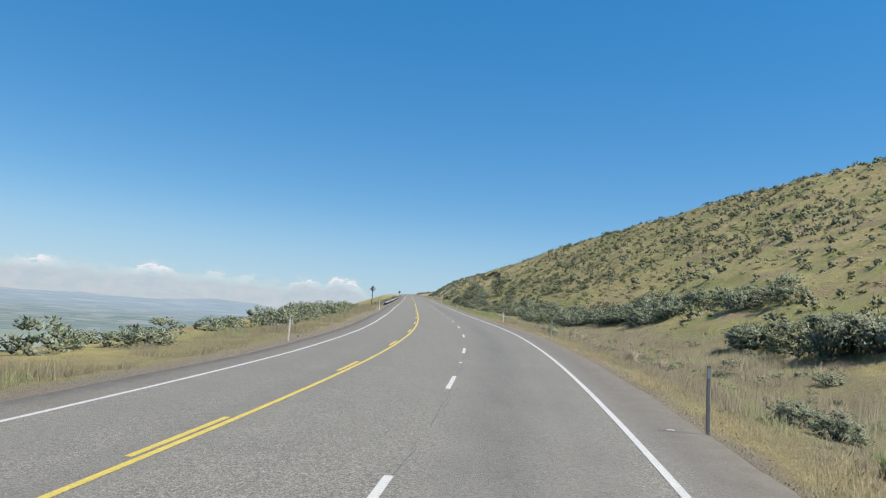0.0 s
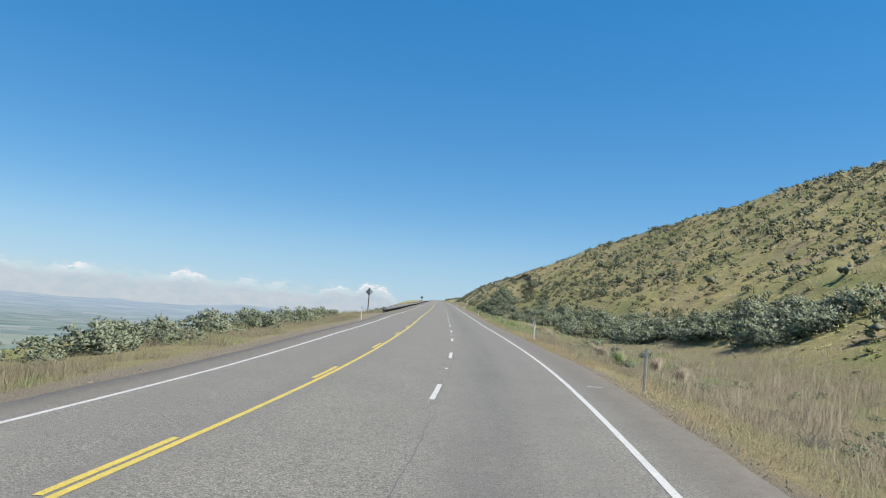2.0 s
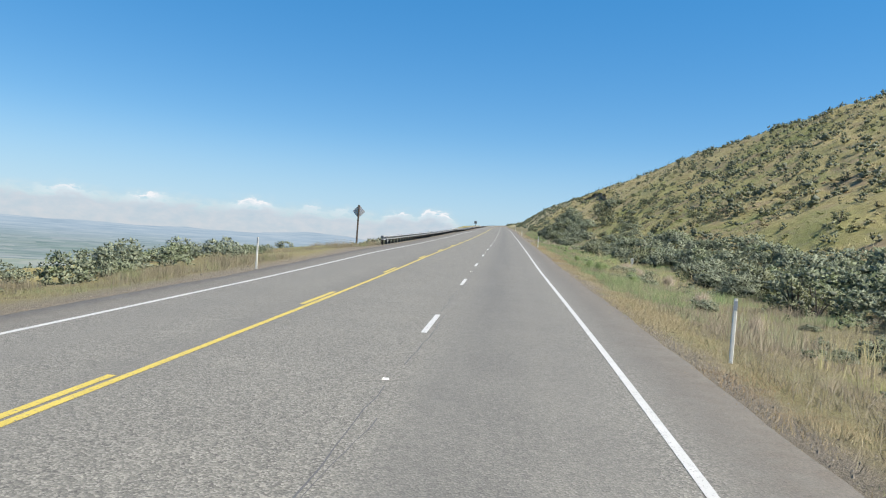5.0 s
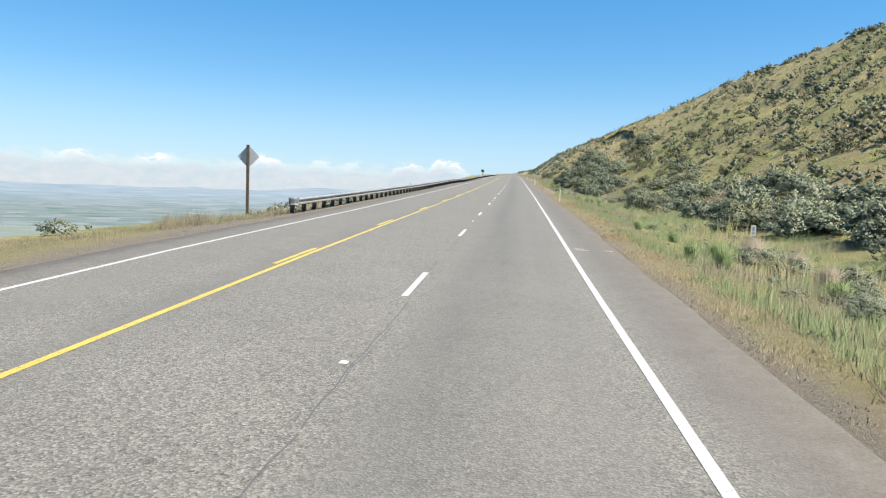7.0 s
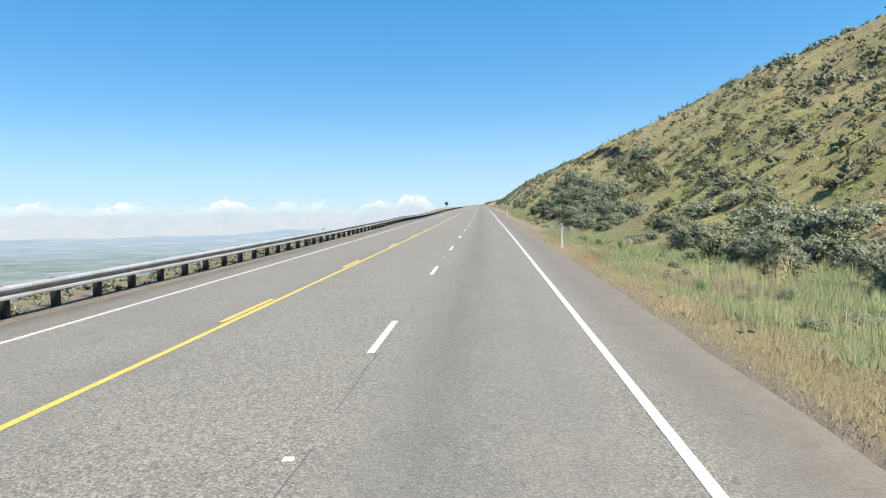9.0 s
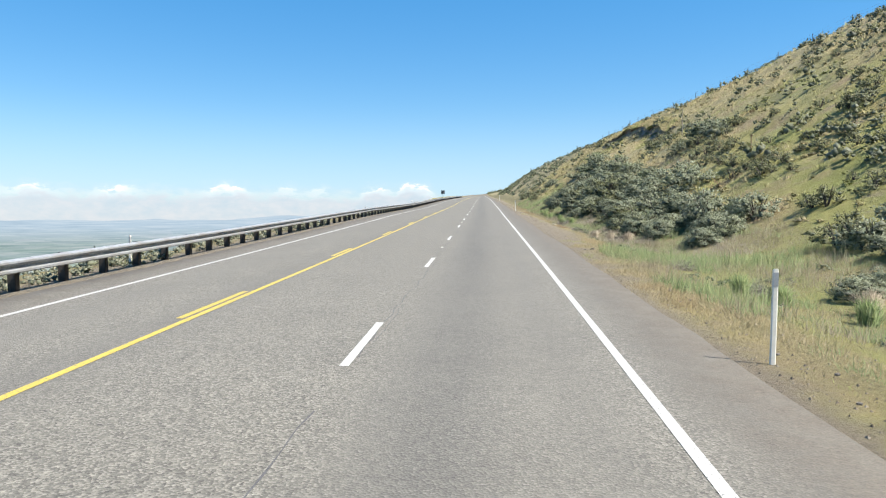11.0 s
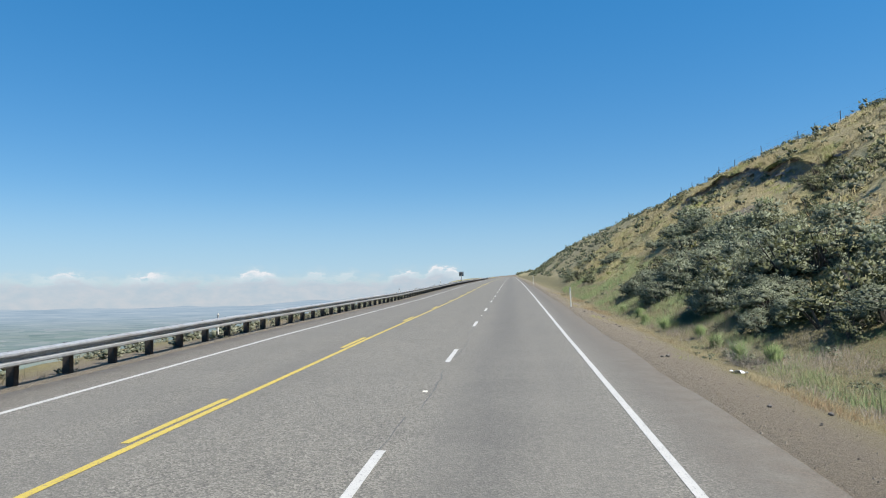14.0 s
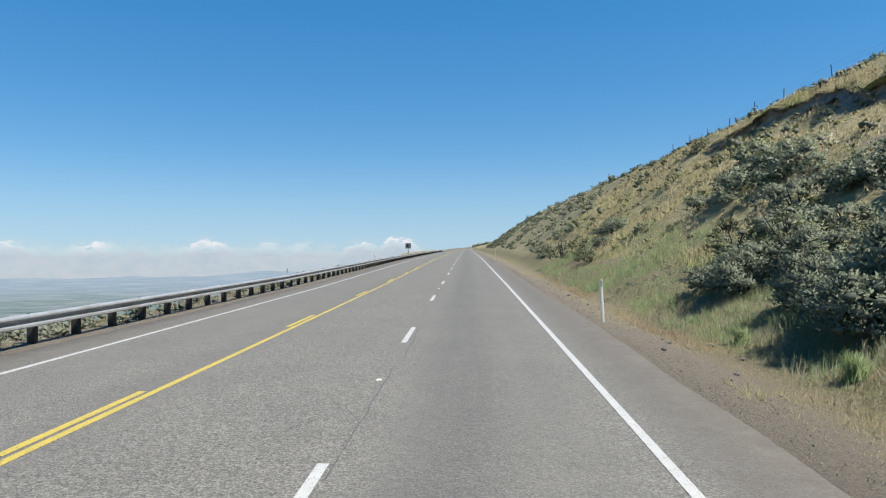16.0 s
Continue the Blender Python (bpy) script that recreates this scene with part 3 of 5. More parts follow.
marker = part("raised_pavement_marker", marker_bm(), POST_WHITE)
tagged(marker, "small white raised reflective marker on the lane joint", "road marker", "lane markers")
for n, k in enumerate(range(-2, 30, 2)):
    s = DASH_0 + PERIOD * (k + 0.5)
    x, y = plan(s, 0.0)
    m = pose(float(x), float(y), float(paved(s, 0.0)) + 0.004, 0, 0, math.degrees(float(np.interp(s, SG, HEAD))))
    if n == 0:
        marker.matrix_world = m
    else:
        copy_thing(marker, m)


# ---- guardrail ----
RAIL_L, RAIL_0, RAIL_1, POST_GAP = -8.82, 116.6, 500.0, 1.905


def beam_profile():
    """W-beam section: out towards the road, and up."""
    return [(0.00, 0.39), (0.05, 0.395), (0.108, 0.425), (0.112, 0.475), (0.05, 0.495), (-0.035, 0.505), (-0.04, 0.575), (0.04, 0.605), (0.115, 0.635), (0.115, 0.675), (0.05, 0.712), (0.00, 0.72)]


def rail_beam(s0, s1, parent):
    prof = beam_profile()
    s = np.linspace(s0, s1, max(2, int((s1 - s0) / 2) + 1))
    verts = []
    for thick in (0.0, -0.006):
        for o, up in prof:
            l = RAIL_L + o + thick
            x, y = plan(s, l + 0 * s)
            verts.append(np.stack([x, y, paved(s, RAIL_L + 0 * s) + up], -1))
    n, p = len(s), len(prof)
    i = np.arange(n - 1)
    faces = []
    for side in (0, p):
        for a in range(p - 1):
            q = (side + a) * n + i
            faces.append(np.stack([q, q + n, q + n + 1, q + 1], -1))
    return from_arrays("rail_beam", np.concatenate(verts), np.concatenate(faces), ZINC, parent)


guardrail = tagged(new("guardrail"), "galvanised steel W-beam guardrail on dark wooden posts", "guardrail")
guardrail.empty_display_size = 0.2
for a in np.arange(RAIL_0, 760.0, 7.62):
    rail_beam(a, a + 7.62, guardrail)
post_bm = box(bmesh.new(), -0.10, 0.10, -0.08, 0.08, -0.5, 0.665, 0.012)
post_mesh = bpy.data.meshes.new("post")
post_bm.to_mesh(post_mesh)
post_bm.free()
post_mesh.materials.append(WOOD_POST)
block_bm = box(bmesh.new(), -0.10, 0.10, -0.075, 0.075, 0.38, 0.665, 0.01)
block_mesh = bpy.data.meshes.new("block")
block_bm.to_mesh(block_mesh)
block_bm.free()
block_mesh.materials.append(WOOD_POST)
rng = random.Random(5)
for a in np.arange(RAIL_0 + 0.2, RAIL_1, POST_GAP):
    turn = math.degrees(float(np.interp(a, SG, HEAD)))
    for name, me, off in (("post", post_mesh, -0.355), ("block", block_mesh, -0.15)):
        if a > 300 and name == "block":
            continue
        x, y = plan(a, RAIL_L + off)
        ob = new(name, me)
        ob.parent = guardrail
        ob.matrix_world = pose(float(x), float(y), float(paved(a, RAIL_L)) + rng.uniform(-0.01, 0.015), rng.uniform(-1, 1), rng.uniform(-1, 1), turn)


def end_shoe():
    """Rounded end section of the rail, bent back from the road."""
    bm = bmesh.new()
    cols = []
    for n in range(9):
        ang = n / 8 * 2.6
        px, py = RAIL_L + 0.06 - 0.26 * (1 - math.cos(ang)), RAIL_0 - 0.26 * math.sin(ang) - 0.02
        x, y = plan(py, px)
        zz = float(paved(RAIL_0, RAIL_L))
        cols.append([bm.verts.new((float(x), float(y), zz + h)) for h in (0.37, 0.48, 0.63, 0.74)])
    for a, b in zip(cols[:-1], cols[1:]):
        for q in range(3):
            bm.faces.new((a[q], b[q], b[q + 1], a[q + 1]))
    bmesh.ops.solidify(bm, geom=bm.faces[:], thickness=0.006)
    return bm


part("end_shoe", end_shoe(), ZINC, guardrail, "rounded steel rail end", smooth=True)


# ---- signs seen from behind ----
def diamond_sign():
    root = thing("warning_sign", 116.6, -11.42, "grey bare back of a diamond warning sign on a wooden post", "road sign")
    x, y, z = at(116.6, -11.42)
    c = 6.71 - float(z)
    part("post", box(bmesh.new(), -0.07, 0.07, -0.05, 0.05, -0.5, c + 0.58, 0.008), SIGN_POST, root)
    bm = bmesh.new()
    r = 0.56
    ring = []
    for n in range(4):
        a = n * math.pi / 2
        for d in (-0.09, 0.0, 0.09):
            ring.append(((r - abs(d) * 0.35) * math.cos(a + d), (r - abs(d) * 0.35) * math.sin(a + d)))
    top = [bm.verts.new((px, 0.055, c + pz)) for px, pz in ring]
    low = [bm.verts.new((px, 0.060, c + pz)) for px, pz in ring]
    bm.faces.new(top)
    bm.faces.new(low[::-1])
    for a in range(len(ring)):
        b = (a + 1) % len(ring)
        bm.faces.new((top[a], low[a], low[b], top[b]))
    part("panel", bm, ALU, root, "dull aluminium diamond panel back")
    for zz in (c - 0.24, c + 0.24):
        bm = bmesh.new()
        bmesh.ops.create_cone(bm, segments=8, radius1=0.014, radius2=0.014, depth=0.02, cap_ends=True, matrix=Matrix.Translation((0, -0.06, zz)) @ Matrix.Rotation(math.pi / 2, 4, "X"))
        part("bolt", bm, ZINC, root)
    return root


def square_sign():
    root = thing("route_sign", 332.6, -9.75, "dark square back of a road sign on a short post", "road sign")
    x, y, z = at(332.6, -9.75)
    c = 14.18 - float(z)
    part("post", box(bmesh.new(), -0.06, 0.06, -0.05, 0.05, -0.5, c + 0.4, 0.006), SIGN_POST, root)
    part("panel", box(bmesh.new(), -0.53, 0.53, 0.055, 0.062, c - 0.50, c + 0.50, 0.002), DARK_SIGN, root, "dull dark square panel back")
    for zz in (c - 0.3, c + 0.3):
        part("stiffener", box(bmesh.new(), -0.45, 0.45, 0.03, 0.054, zz - 0.03, zz + 0.03, 0.002), ALU, root)
    return root


diamond_sign()
square_sign()


# ---- delineator posts ----
def delineator(s, l, lean=0.0, height=1.3, mat=POST_WHITE, label="thin white plastic roadside delineator with a grey reflector"):
    root = thing("delineator_post", s, l, label, "delineator post", "roadside delineators")
    bm = bmesh.new()
    ring = [(-0.043, 0.012), (-0.026, -0.004), (0.026, -0.004), (0.043, 0.012), (0.037, 0.018), (-0.037, 0.018)]
    lo = [bm.verts.new((a, b, -0.3)) for a, b in ring]
    hi = [bm.verts.new((a * 0.96, b, height - (0.02 if abs(a) > 0.03 else 0))) for a, b in ring]
    for a in range(6):
        b = (a + 1) % 6
        bm.faces.new((lo[a], lo[b], hi[b], hi[a]))
    bm.faces.new(hi)
    part("blade", bm, mat, root)
    part("reflector", box(bmesh.new(), -0.034, 0.034, -0.0075, -0.0045, height - 0.24, height - 0.05), REFLECTOR, root, "grey reflective sheet")
    root.matrix_world = root.matrix_world @ pose(0, 0, 0, lean * 0.6, lean, 0)
    return root


FIRST_POST = delineator(70.9, 6.25, 0.5)
# the two nearest right-hand posts are darker and greyer than the rest
delineator(38.6, 5.85, 1.0, 1.3, TAN_POST, "tan-grey roadside delineator with a dull reflector")
delineator(5.7, 5.25, -1, 1.3, GREY_POST, "grey roadside delineator with a dull reflector")
for s, l, lean in ((145.2, 5.72, 0.6), (222.1, 5.6, -2.0), (300, 5.5, 1), (26.3, -8.75, 0.5), (84.2, -8.5, -0.7), (-28, -8.6, 0.4)):
    x, y, z = at(s, l)
    copy_thing(FIRST_POST, pose(float(x), float(y), float(z), lean * 0.5, lean, math.degrees(float(np.interp(s, SG, HEAD)))))
for s, sunk in ((121.5, 0.62), (157.0, 0.35), (200.5, 0.4), (243.0, 0.2), (283.0, 0.0)):
    x, y, z = at(s, -9.5)
    copy_thing(FIRST_POST, pose(float(x), float(y), float(z) + 0.02 - sunk, 0.5, 0.4, 0))


def milepost():
    root = thing("mile_marker", 112.7, 11.72, "small white marker panel on a thin steel post in the grass", "mile marker")
    part("post", box(bmesh.new(), -0.02, 0.02, -0.01, 0.01, -0.4, 0.98, 0.003), ZINC, root)
    panel = part("panel", box(bmesh.new(), -0.10, 0.10, -0.016, -0.012, 0.55, 1.0, 0.001), POST_WHITE, root)
    for a, b in ((0.75, 0.93), (0.62, 0.71)):
        part("lettering_bar", box(bmesh.new(), -0.05, 0.05, -0.0185, -0.0165, a, b), REFLECTOR, panel)
    return root


milepost()


# ---- wire fence along the crest ----
def fence():
    root = tagged(new("wire_fence"), "old wire fence on thin dark posts along the hill crest", "fence")
    root.empty_display_size = 0.2
    tops = []
    rng = random.Random(9)
    bm = bmesh.new()
    bmesh.ops.create_cone(bm, segments=6, radius1=0.04, radius2=0.035, depth=1.6, cap_ends=True, matrix=Matrix.Translation((0, 0, 0.35)))
    me = bpy.data.meshes.new("post")
    bm.to_mesh(me)
    bm.free()
    me.materials.append(WOOD_POST)
    for s in np.arange(214, 290, 5.3):
        lc = float(np.interp(s, *CREST_L)) - 0.3
        x, y, z = at(s, lc)
        ob = new("post", me)
        ob.parent = root
        ob.matrix_world = pose(float(x), float(y), float(z), rng.uniform(-4, 4), rng.uniform(-4, 4), 0)
        tops.append(ob.matrix_world.copy())
    for h in (0.45, 0.8, 1.15):
        cu = bpy.data.curves.new("wire", "CURVE")
        cu.dimensions, cu.bevel_depth, cu.bevel_resolution = "3D", 0.004, 0
        sp = cu.splines.new("POLY")
        sp.points.add(len(tops) - 1)
        for q, m in zip(sp.points, tops):
            q.co = (*(m @ Vector((0, -0.045, h))), 1)
        cu.materials.append(RUST)
        ob = new("wire", cu)
        ob.parent = root
    return root


fence()
for s, l in ((178.0, 14.8), (186.0, 20.5)):
    root = thing("steel_fence_post", s, l, "rusty steel post standing in hillside grass", "fence post", "old steel posts", 20)
    part("stake", box(bmesh.new(), -0.025, 0.025, -0.02, 0.02, -0.4, 1.5, 0.006), RUST, root)


# ---- bare pole ----
def bare_pole():
    root = thing("bare_pole", 215.1, 23.8, "pale weathered leaning pole on the hillside", "pole", turn=15)
    bm = bmesh.new()
    rings = []
    for h, rad, bend in ((-0.4, 0.06, 0), (0.9, 0.055, 0.03), (2.0, 0.045, -0.03), (3.1, 0.03, 0.05)):
        rings.append([bm.verts.new((bend + rad * math.cos(q * 1.047), rad * math.sin(q * 1.047), h)) for q in range(6)])
    for a, b in zip(rings[:-1], rings[1:]):
        for q in range(6):
            bm.faces.new((a[q], a[(q + 1) % 6], b[(q + 1) % 6], b[q]))
    bm.faces.new(rings[-1])
    part("shaft", bm, PALE_WOOD, root)
    return root


bare_pole()


# ---- sagebrush ----
OCTA = (np.array([(1, 0, 0), (0, 1, 0), (-1, 0, 0), (0, -1, 0), (0, 0, 1), (0, 0, -1)], float),
        np.array([(0, 1, 4), (1, 2, 4), (2, 3, 4), (3, 0, 4), (1, 0, 5), (2, 1, 5), (3, 2, 5), (0, 3, 5)]))


def shrub_arrays(seed, lobes, sprigs, leaf, width=1.0, height=0.75, open_=0.0, plump=1.0):
    """Leaves and solid cores of a billowing shrub about 1 m wide: vertices, triangles, soft normals, number of leaves.
    """
    r = np.random.RandomState(seed)
    cen, rad = [], []
    for q in range(lobes):
        a = r.uniform(0, 6.283)
        if q % 5 < 2:
            # low skirt
            d, z, big = r.uniform(0.24, 0.44) * width, height * r.uniform(0.04, 0.34), r.uniform(0.09, 0.15)
        else:
            d = math.sqrt(r.uniform(0, 1)) * 0.40 * width
            z = height * (0.06 + 0.78 * r.uniform(0.25, 1) ** 0.8 * math.sqrt(max(0.02, 1 - (d / (0.5 * width)) ** 2)))
            big = r.uniform(0.08, 0.18)
        cen.append((d * math.cos(a), d * math.sin(a), z))
        rad.append(big * plump)
    cen, rad = np.array(cen), np.array(rad)
    n = lobes * sprigs
    which = np.repeat(np.arange(lobes), sprigs)
    d = r.normal(size=(n, 3))
    d[:, 2] = np.abs(d[:, 2]) * 1.0 - 0.15
    d /= np.linalg.norm(d, axis=1)[:, None]
    p = cen[which] + d * rad[which][:, None] * r.uniform(0.42 - open_, 1.14, n)[:, None] * np.array([1, 1, 0.9])
    p[:, 2] = np.maximum(p[:, 2], 0.02)
    out = d + r.normal(size=(n, 3)) * 0.45 + np.array([0, 0, 0.35])
    out /= np.linalg.norm(out, axis=1)[:, None]
    side = np.cross(out, r.normal(size=(n, 3)))
    side /= np.linalg.norm(side, axis=1)[:, None] + 1e-9
    ln, wd = leaf * r.uniform(0.8, 1.6, n)[:, None], leaf * r.uniform(0.35, 0.6, n)[:, None]
    away = p - np.array([0, 0, height * 0.3])
    away /= np.linalg.norm(away, axis=1)[:, None] + 1e-9
    soft = d * 0.75 + away * 0.45 + r.normal(size=(n, 3)) * 0.17 + np.array([0, 0, 0.45])
    soft /= np.linalg.norm(soft, axis=1)[:, None]
    flip = (np.einsum("ij,ij->i", np.cross(side, out), soft) < 0)[:, None]
    side = np.where(flip, -side, side)
    tri = np.stack([p - side * wd, p + side * wd, p + out * ln], 1).reshape(-1, 3)
    # solid core of each lobe, coloured darker to stand for inner shade
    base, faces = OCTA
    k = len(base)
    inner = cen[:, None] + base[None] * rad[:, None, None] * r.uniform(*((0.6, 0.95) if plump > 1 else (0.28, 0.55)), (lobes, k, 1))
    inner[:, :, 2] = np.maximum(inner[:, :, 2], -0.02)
    round_ = base[None] + 0.4 * (cen / (np.linalg.norm(cen, axis=1)[:, None] + 1e-9))[:, None]
    round_ = (round_ / np.linalg.norm(round_, axis=2)[:, :, None]).reshape(-1, 3)
    f2 = (np.arange(lobes)[:, None, None] * k + faces[None]).reshape(-1, 3)
    leaf_f = np.arange(n * 3).reshape(n, 3)
    return np.concatenate([tri, inner.reshape(-1, 3)]), np.concatenate([leaf_f, f2 + n * 3]), np.concatenate([np.repeat(soft, 3, 0), round_]), n


def stems_arrays(seed, count, height):
    r = np.random.RandomState(seed)
    verts = [np.array([math.cos(t * 1.571) * 0.035, math.sin(t * 1.571) * 0.035, -0.08]) for t in range(4)]
    faces = []
    for q in range(count):
        a, lean = r.uniform(0, 6.283), r.uniform(0.1, 0.42)
        bend = np.array([math.cos(a) * lean * 0.5, math.sin(a) * lean * 0.5, height * 0.35])
        tip = np.array([math.cos(a) * lean, math.sin(a) * lean, height * r.uniform(0.55, 0.85)])
        o = len(verts)
        for c, rad in ((bend, 0.014), (tip, 0.005)):
            for t in range(4):
                verts.append(c + np.array([math.cos(t * 1.571) * rad, math.sin(t * 1.571) * rad, 0]))
        for low, high in (((0, 1, 2, 3), (o, o + 1, o + 2, o + 3)), ((o, o + 1, o + 2, o + 3), (o + 4, o + 5, o + 6, o + 7))):
            for t in range(4):
                u = (t + 1) % 4
                faces.append((low[t], low[u], high[u], high[t]))
    return np.array(verts), np.array(faces)


def shrub_meshes(seeds, lobes, sprigs, leaf, mat, stems, tall, **shape):
    """Foliage and trunk meshes for a few plants of one kind."""
    out = []
    for seed in seeds:
        v, f, soft, count = shrub_arrays(seed, lobes + seed % 5, sprigs, leaf, **shape)
        fo = from_arrays("foliage", v, f, mat, normals=soft)
        fo.data.materials.append(SAGE_SHADE)
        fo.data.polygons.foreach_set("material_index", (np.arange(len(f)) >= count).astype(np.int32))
        v, f = stems_arrays(seed + 40, stems, tall)
        st = from_arrays("trunk", v, f, STEM)
        out.append((fo.data, st.data))
        bpy.data.objects.remove(fo)
        bpy.data.objects.remove(st)
    return out


NEAR_SHRUBS = shrub_meshes(range(6), 50, 88, 0.025, SAGE, 8, 0.7)
LIGHT_SHRUBS = shrub_meshes(range(120, 125), 32, 36, 0.039, SAGE, 8, 0.7)
DARK_SHRUBS = shrub_meshes(range(20, 24), 20, 34, 0.042, DARK_SHRUB, 7, 0.85, open_=0.1)


def shrub(s, l, width, tall, kind, turn, rng):
    x, y, z = at(s, l)
    if kind == "sage":
        root = tagged(new("sagebrush"), "grey-green sagebrush growing on the dry roadside slope", "shrub", "sagebrush")
        kinds = NEAR_SHRUBS if s < 226 and 0 < l < 13.5 else LIGHT_SHRUBS
        fo, st = kinds[rng.randrange(len(kinds))]
    else:
        root = tagged(new("bitterbrush"), "dark olive straggly shrub on the dry hillside", "shrub", "hillside shrubs")
        fo, st = DARK_SHRUBS[rng.randrange(len(DARK_SHRUBS))]
    root.empty_display_size = 0.1
    root.matrix_world = pose(float(x), float(y), float(z) - 0.04, rng.uniform(-6, 6), rng.uniform(-6, 6), turn) @ Matrix.Diagonal((width, width * rng.uniform(0.85, 1.15), tall, 1))
    for name, me in (("foliage", fo), ("trunk", st)):
        ob = new(name, me)
        ob.parent = root


# thickets: from s, to s, from l, to l, count, smallest and largest width
LOWER_THICKETS = [(22, 34, 16.7, 20.5, 16, 2.0, 3.0), (44, 57, 22.3, 26, 14, 1.6, 2.8), (57, 69, 19.0, 24.5, 40, 1.7, 2.9), (69, 77, 17.2, 23, 30, 1.6, 2.8), (76, 84, 15.6, 21.5, 30, 1.5, 2.7), (84, 92, 13.7, 20.5, 34, 1.4, 2.7), (92, 112, 13.3, 20, 66, 1.4, 2.7)]
MIDDLE_THICKETS = [(112, 120, 14.4, 20, 28, 1.3, 2.7), (120, 132, 12.8, 19, 44, 1.3, 2.6), (132, 150, 11.8, 18, 38, 1.3, 2.4), (150, 163, 14, 20, 20, 1.3, 2.0), (168, 188, 10.8, 15.5, 30, 1.6, 2.6), (186, 201, 11.5, 17.5, 42, 1.5, 2.9)]
UPPER_THICKETS = [(201, 208, 19.5, 24, 7, 1.6, 2.6), (205.5, 210, 10.9, 12.6, 4, 2.4, 3.0), (199, 220, 10.3, 17.5, 72, 1.4, 3.1), (219, 227, 10.0, 14, 14, 1.3, 2.6), (220, 232, 12.0, 18.8, 36, 1.3, 2.9), (232, 243, 15.2, 19.2, 24, 1.3, 2.6), (250, 266, 10, 16, 11, 1.0, 2.4), (268, 300, 9, 14, 10, 1.2, 2.0)]
VALLEY_THICKETS = [(36, 60, -17, -12.2, 30, 1.2, 2.1), (60, 96, -18, -12.0, 44, 1.2, 2.2), (18, 34, -20, -14.0, 9, 1.3, 2.3), (96, 108, -17, -12.5, 7, 0.8, 1.4)]
rng = random.Random(17)
PLACES = []
for s0, s1, l0, l1, count, w0, w1 in LOWER_THICKETS + MIDDLE_THICKETS + UPPER_THICKETS + VALLEY_THICKETS:
    for _ in range(count):
        w = w0 + (w1 - w0) * rng.random() ** 1.3
        PLACES.append((rng.uniform(s0, s1), rng.uniform(l0, l1), w, w * rng.uniform(0.62, 1.08)))
for s, l, w in ((171.5, 14.9, 1.8), (153.5, 11.2, 1.3), (154.6, 12.4, 1.2), (97.4, 9.0, 1.0), (62, 9.5, 0.9), (84, 9.3, 1.0), (43, 9.0, 0.8), (10.3, 8.6, 1.2), (8.6, 8.9, 1.3), (12, 9.6, 0.9), (28, 13.6, 1.0), (20, 14.2, 1.1), (104.5, 10.2, 1.2), (106.5, 9.8, 1.3), (107.6, 10.9, 1.1), (103.0, 11.3, 1.2), (101.0, 10.6, 1.0), (99.0, 9.6, 0.9), (76.0, 11.8, 1.3), (73.5, 11.0, 1.0), (67.5, 11.6, 1.1), (64.0, 12.8, 1.0)):
    PLACES.append((s, l, w, w * 0.8))
for _ in range(26):
    w = rng.uniform(0.45, 1.0)
    PLACES.append((rng.uniform(12, 150), rng.uniform(7.8, 12.5), w, w * rng.uniform(0.6, 0.85)))
for _ in range(70):
    s = rng.uniform(206, 330)
    if waves(s, 0.0, 7, 33) > -0.35:
        w = rng.choice((0.5, 0.7, 0.9, 1.1, 1.5))
        PLACES.append((s, float(np.interp(s, *CREST_L)) + rng.uniform(-2.2, 0.4), w, w * rng.uniform(0.42, 0.65)))
# the mile marker stands clear of the brush
PLACES = [p for p in PLACES if not (abs(p[0] - 112) < 3.8 and 0 < p[1] < 14.9)]
PLACES.sort(key=lambda p: abs(p[1]) + (6 if p[1] < 0 else -8 if p[0] < 40 else 0))


def scatter(count, seed, s0, s1, keep, clear=0.0):
    """Random places on the hillside, thinned by the test."""
    r = np.random.RandomState(seed)
    s, u = r.uniform(s0, s1, count), r.uniform(0, 1, count)
    toe, lc = np.interp(s, *TOE), np.interp(s, *CREST_L)
    l = toe + 1.5 + u * (lc + 4 - toe)
    ok = (r.uniform(0, 1, count) < keep(s, l, u)) & ((l > clear) | (s > 265))
    return s[ok], l[ok], u[ok]


def joined(name, places, variants, mat, label, category, smin, smax, seed, flat=0.8, sizes=None):
    """Many plants in one mesh."""
    r = np.random.RandomState(seed)
    s, l = places
    x, y, z = at(s, l)
    vs, fs, ns, inner, base = [], [], [], [], 0
    for i in range(len(s)):
        v, f, soft, leaf_count = variants[r.randint(len(variants))]
        a = r.uniform(0, 6.283)
        w = r.uniform(smin, smax) * (0.7 + 0.6 * r.uniform() ** 2)
        turn = np.array([(math.cos(a), math.sin(a), 0), (-math.sin(a), math.cos(a), 0), (0, 0, 1)])
        tall = w * flat * r.uniform(0.8, 1.2)
        if sizes is not None:
            w, tall = sizes[i]
        vs.append((v * np.array([w, w, tall])) @ turn + np.array([x[i], y[i], z[i] - 0.04]))
        ns.append(soft @ turn)
        fs.append(f + base)
        inner.append(np.arange(len(f)) >= leaf_count)
        base += len(v)
    ob = from_arrays(name, np.concatenate(vs), np.concatenate(fs), mat, normals=np.concatenate(ns))
    # shrub cores take the dark material that imitates shade between the leaves
    ob.data.materials.append(mat if category == "grass" else SAGE_SHADE)
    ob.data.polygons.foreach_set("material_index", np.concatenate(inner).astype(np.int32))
    return tagged(ob, label, category, kind="stuff")


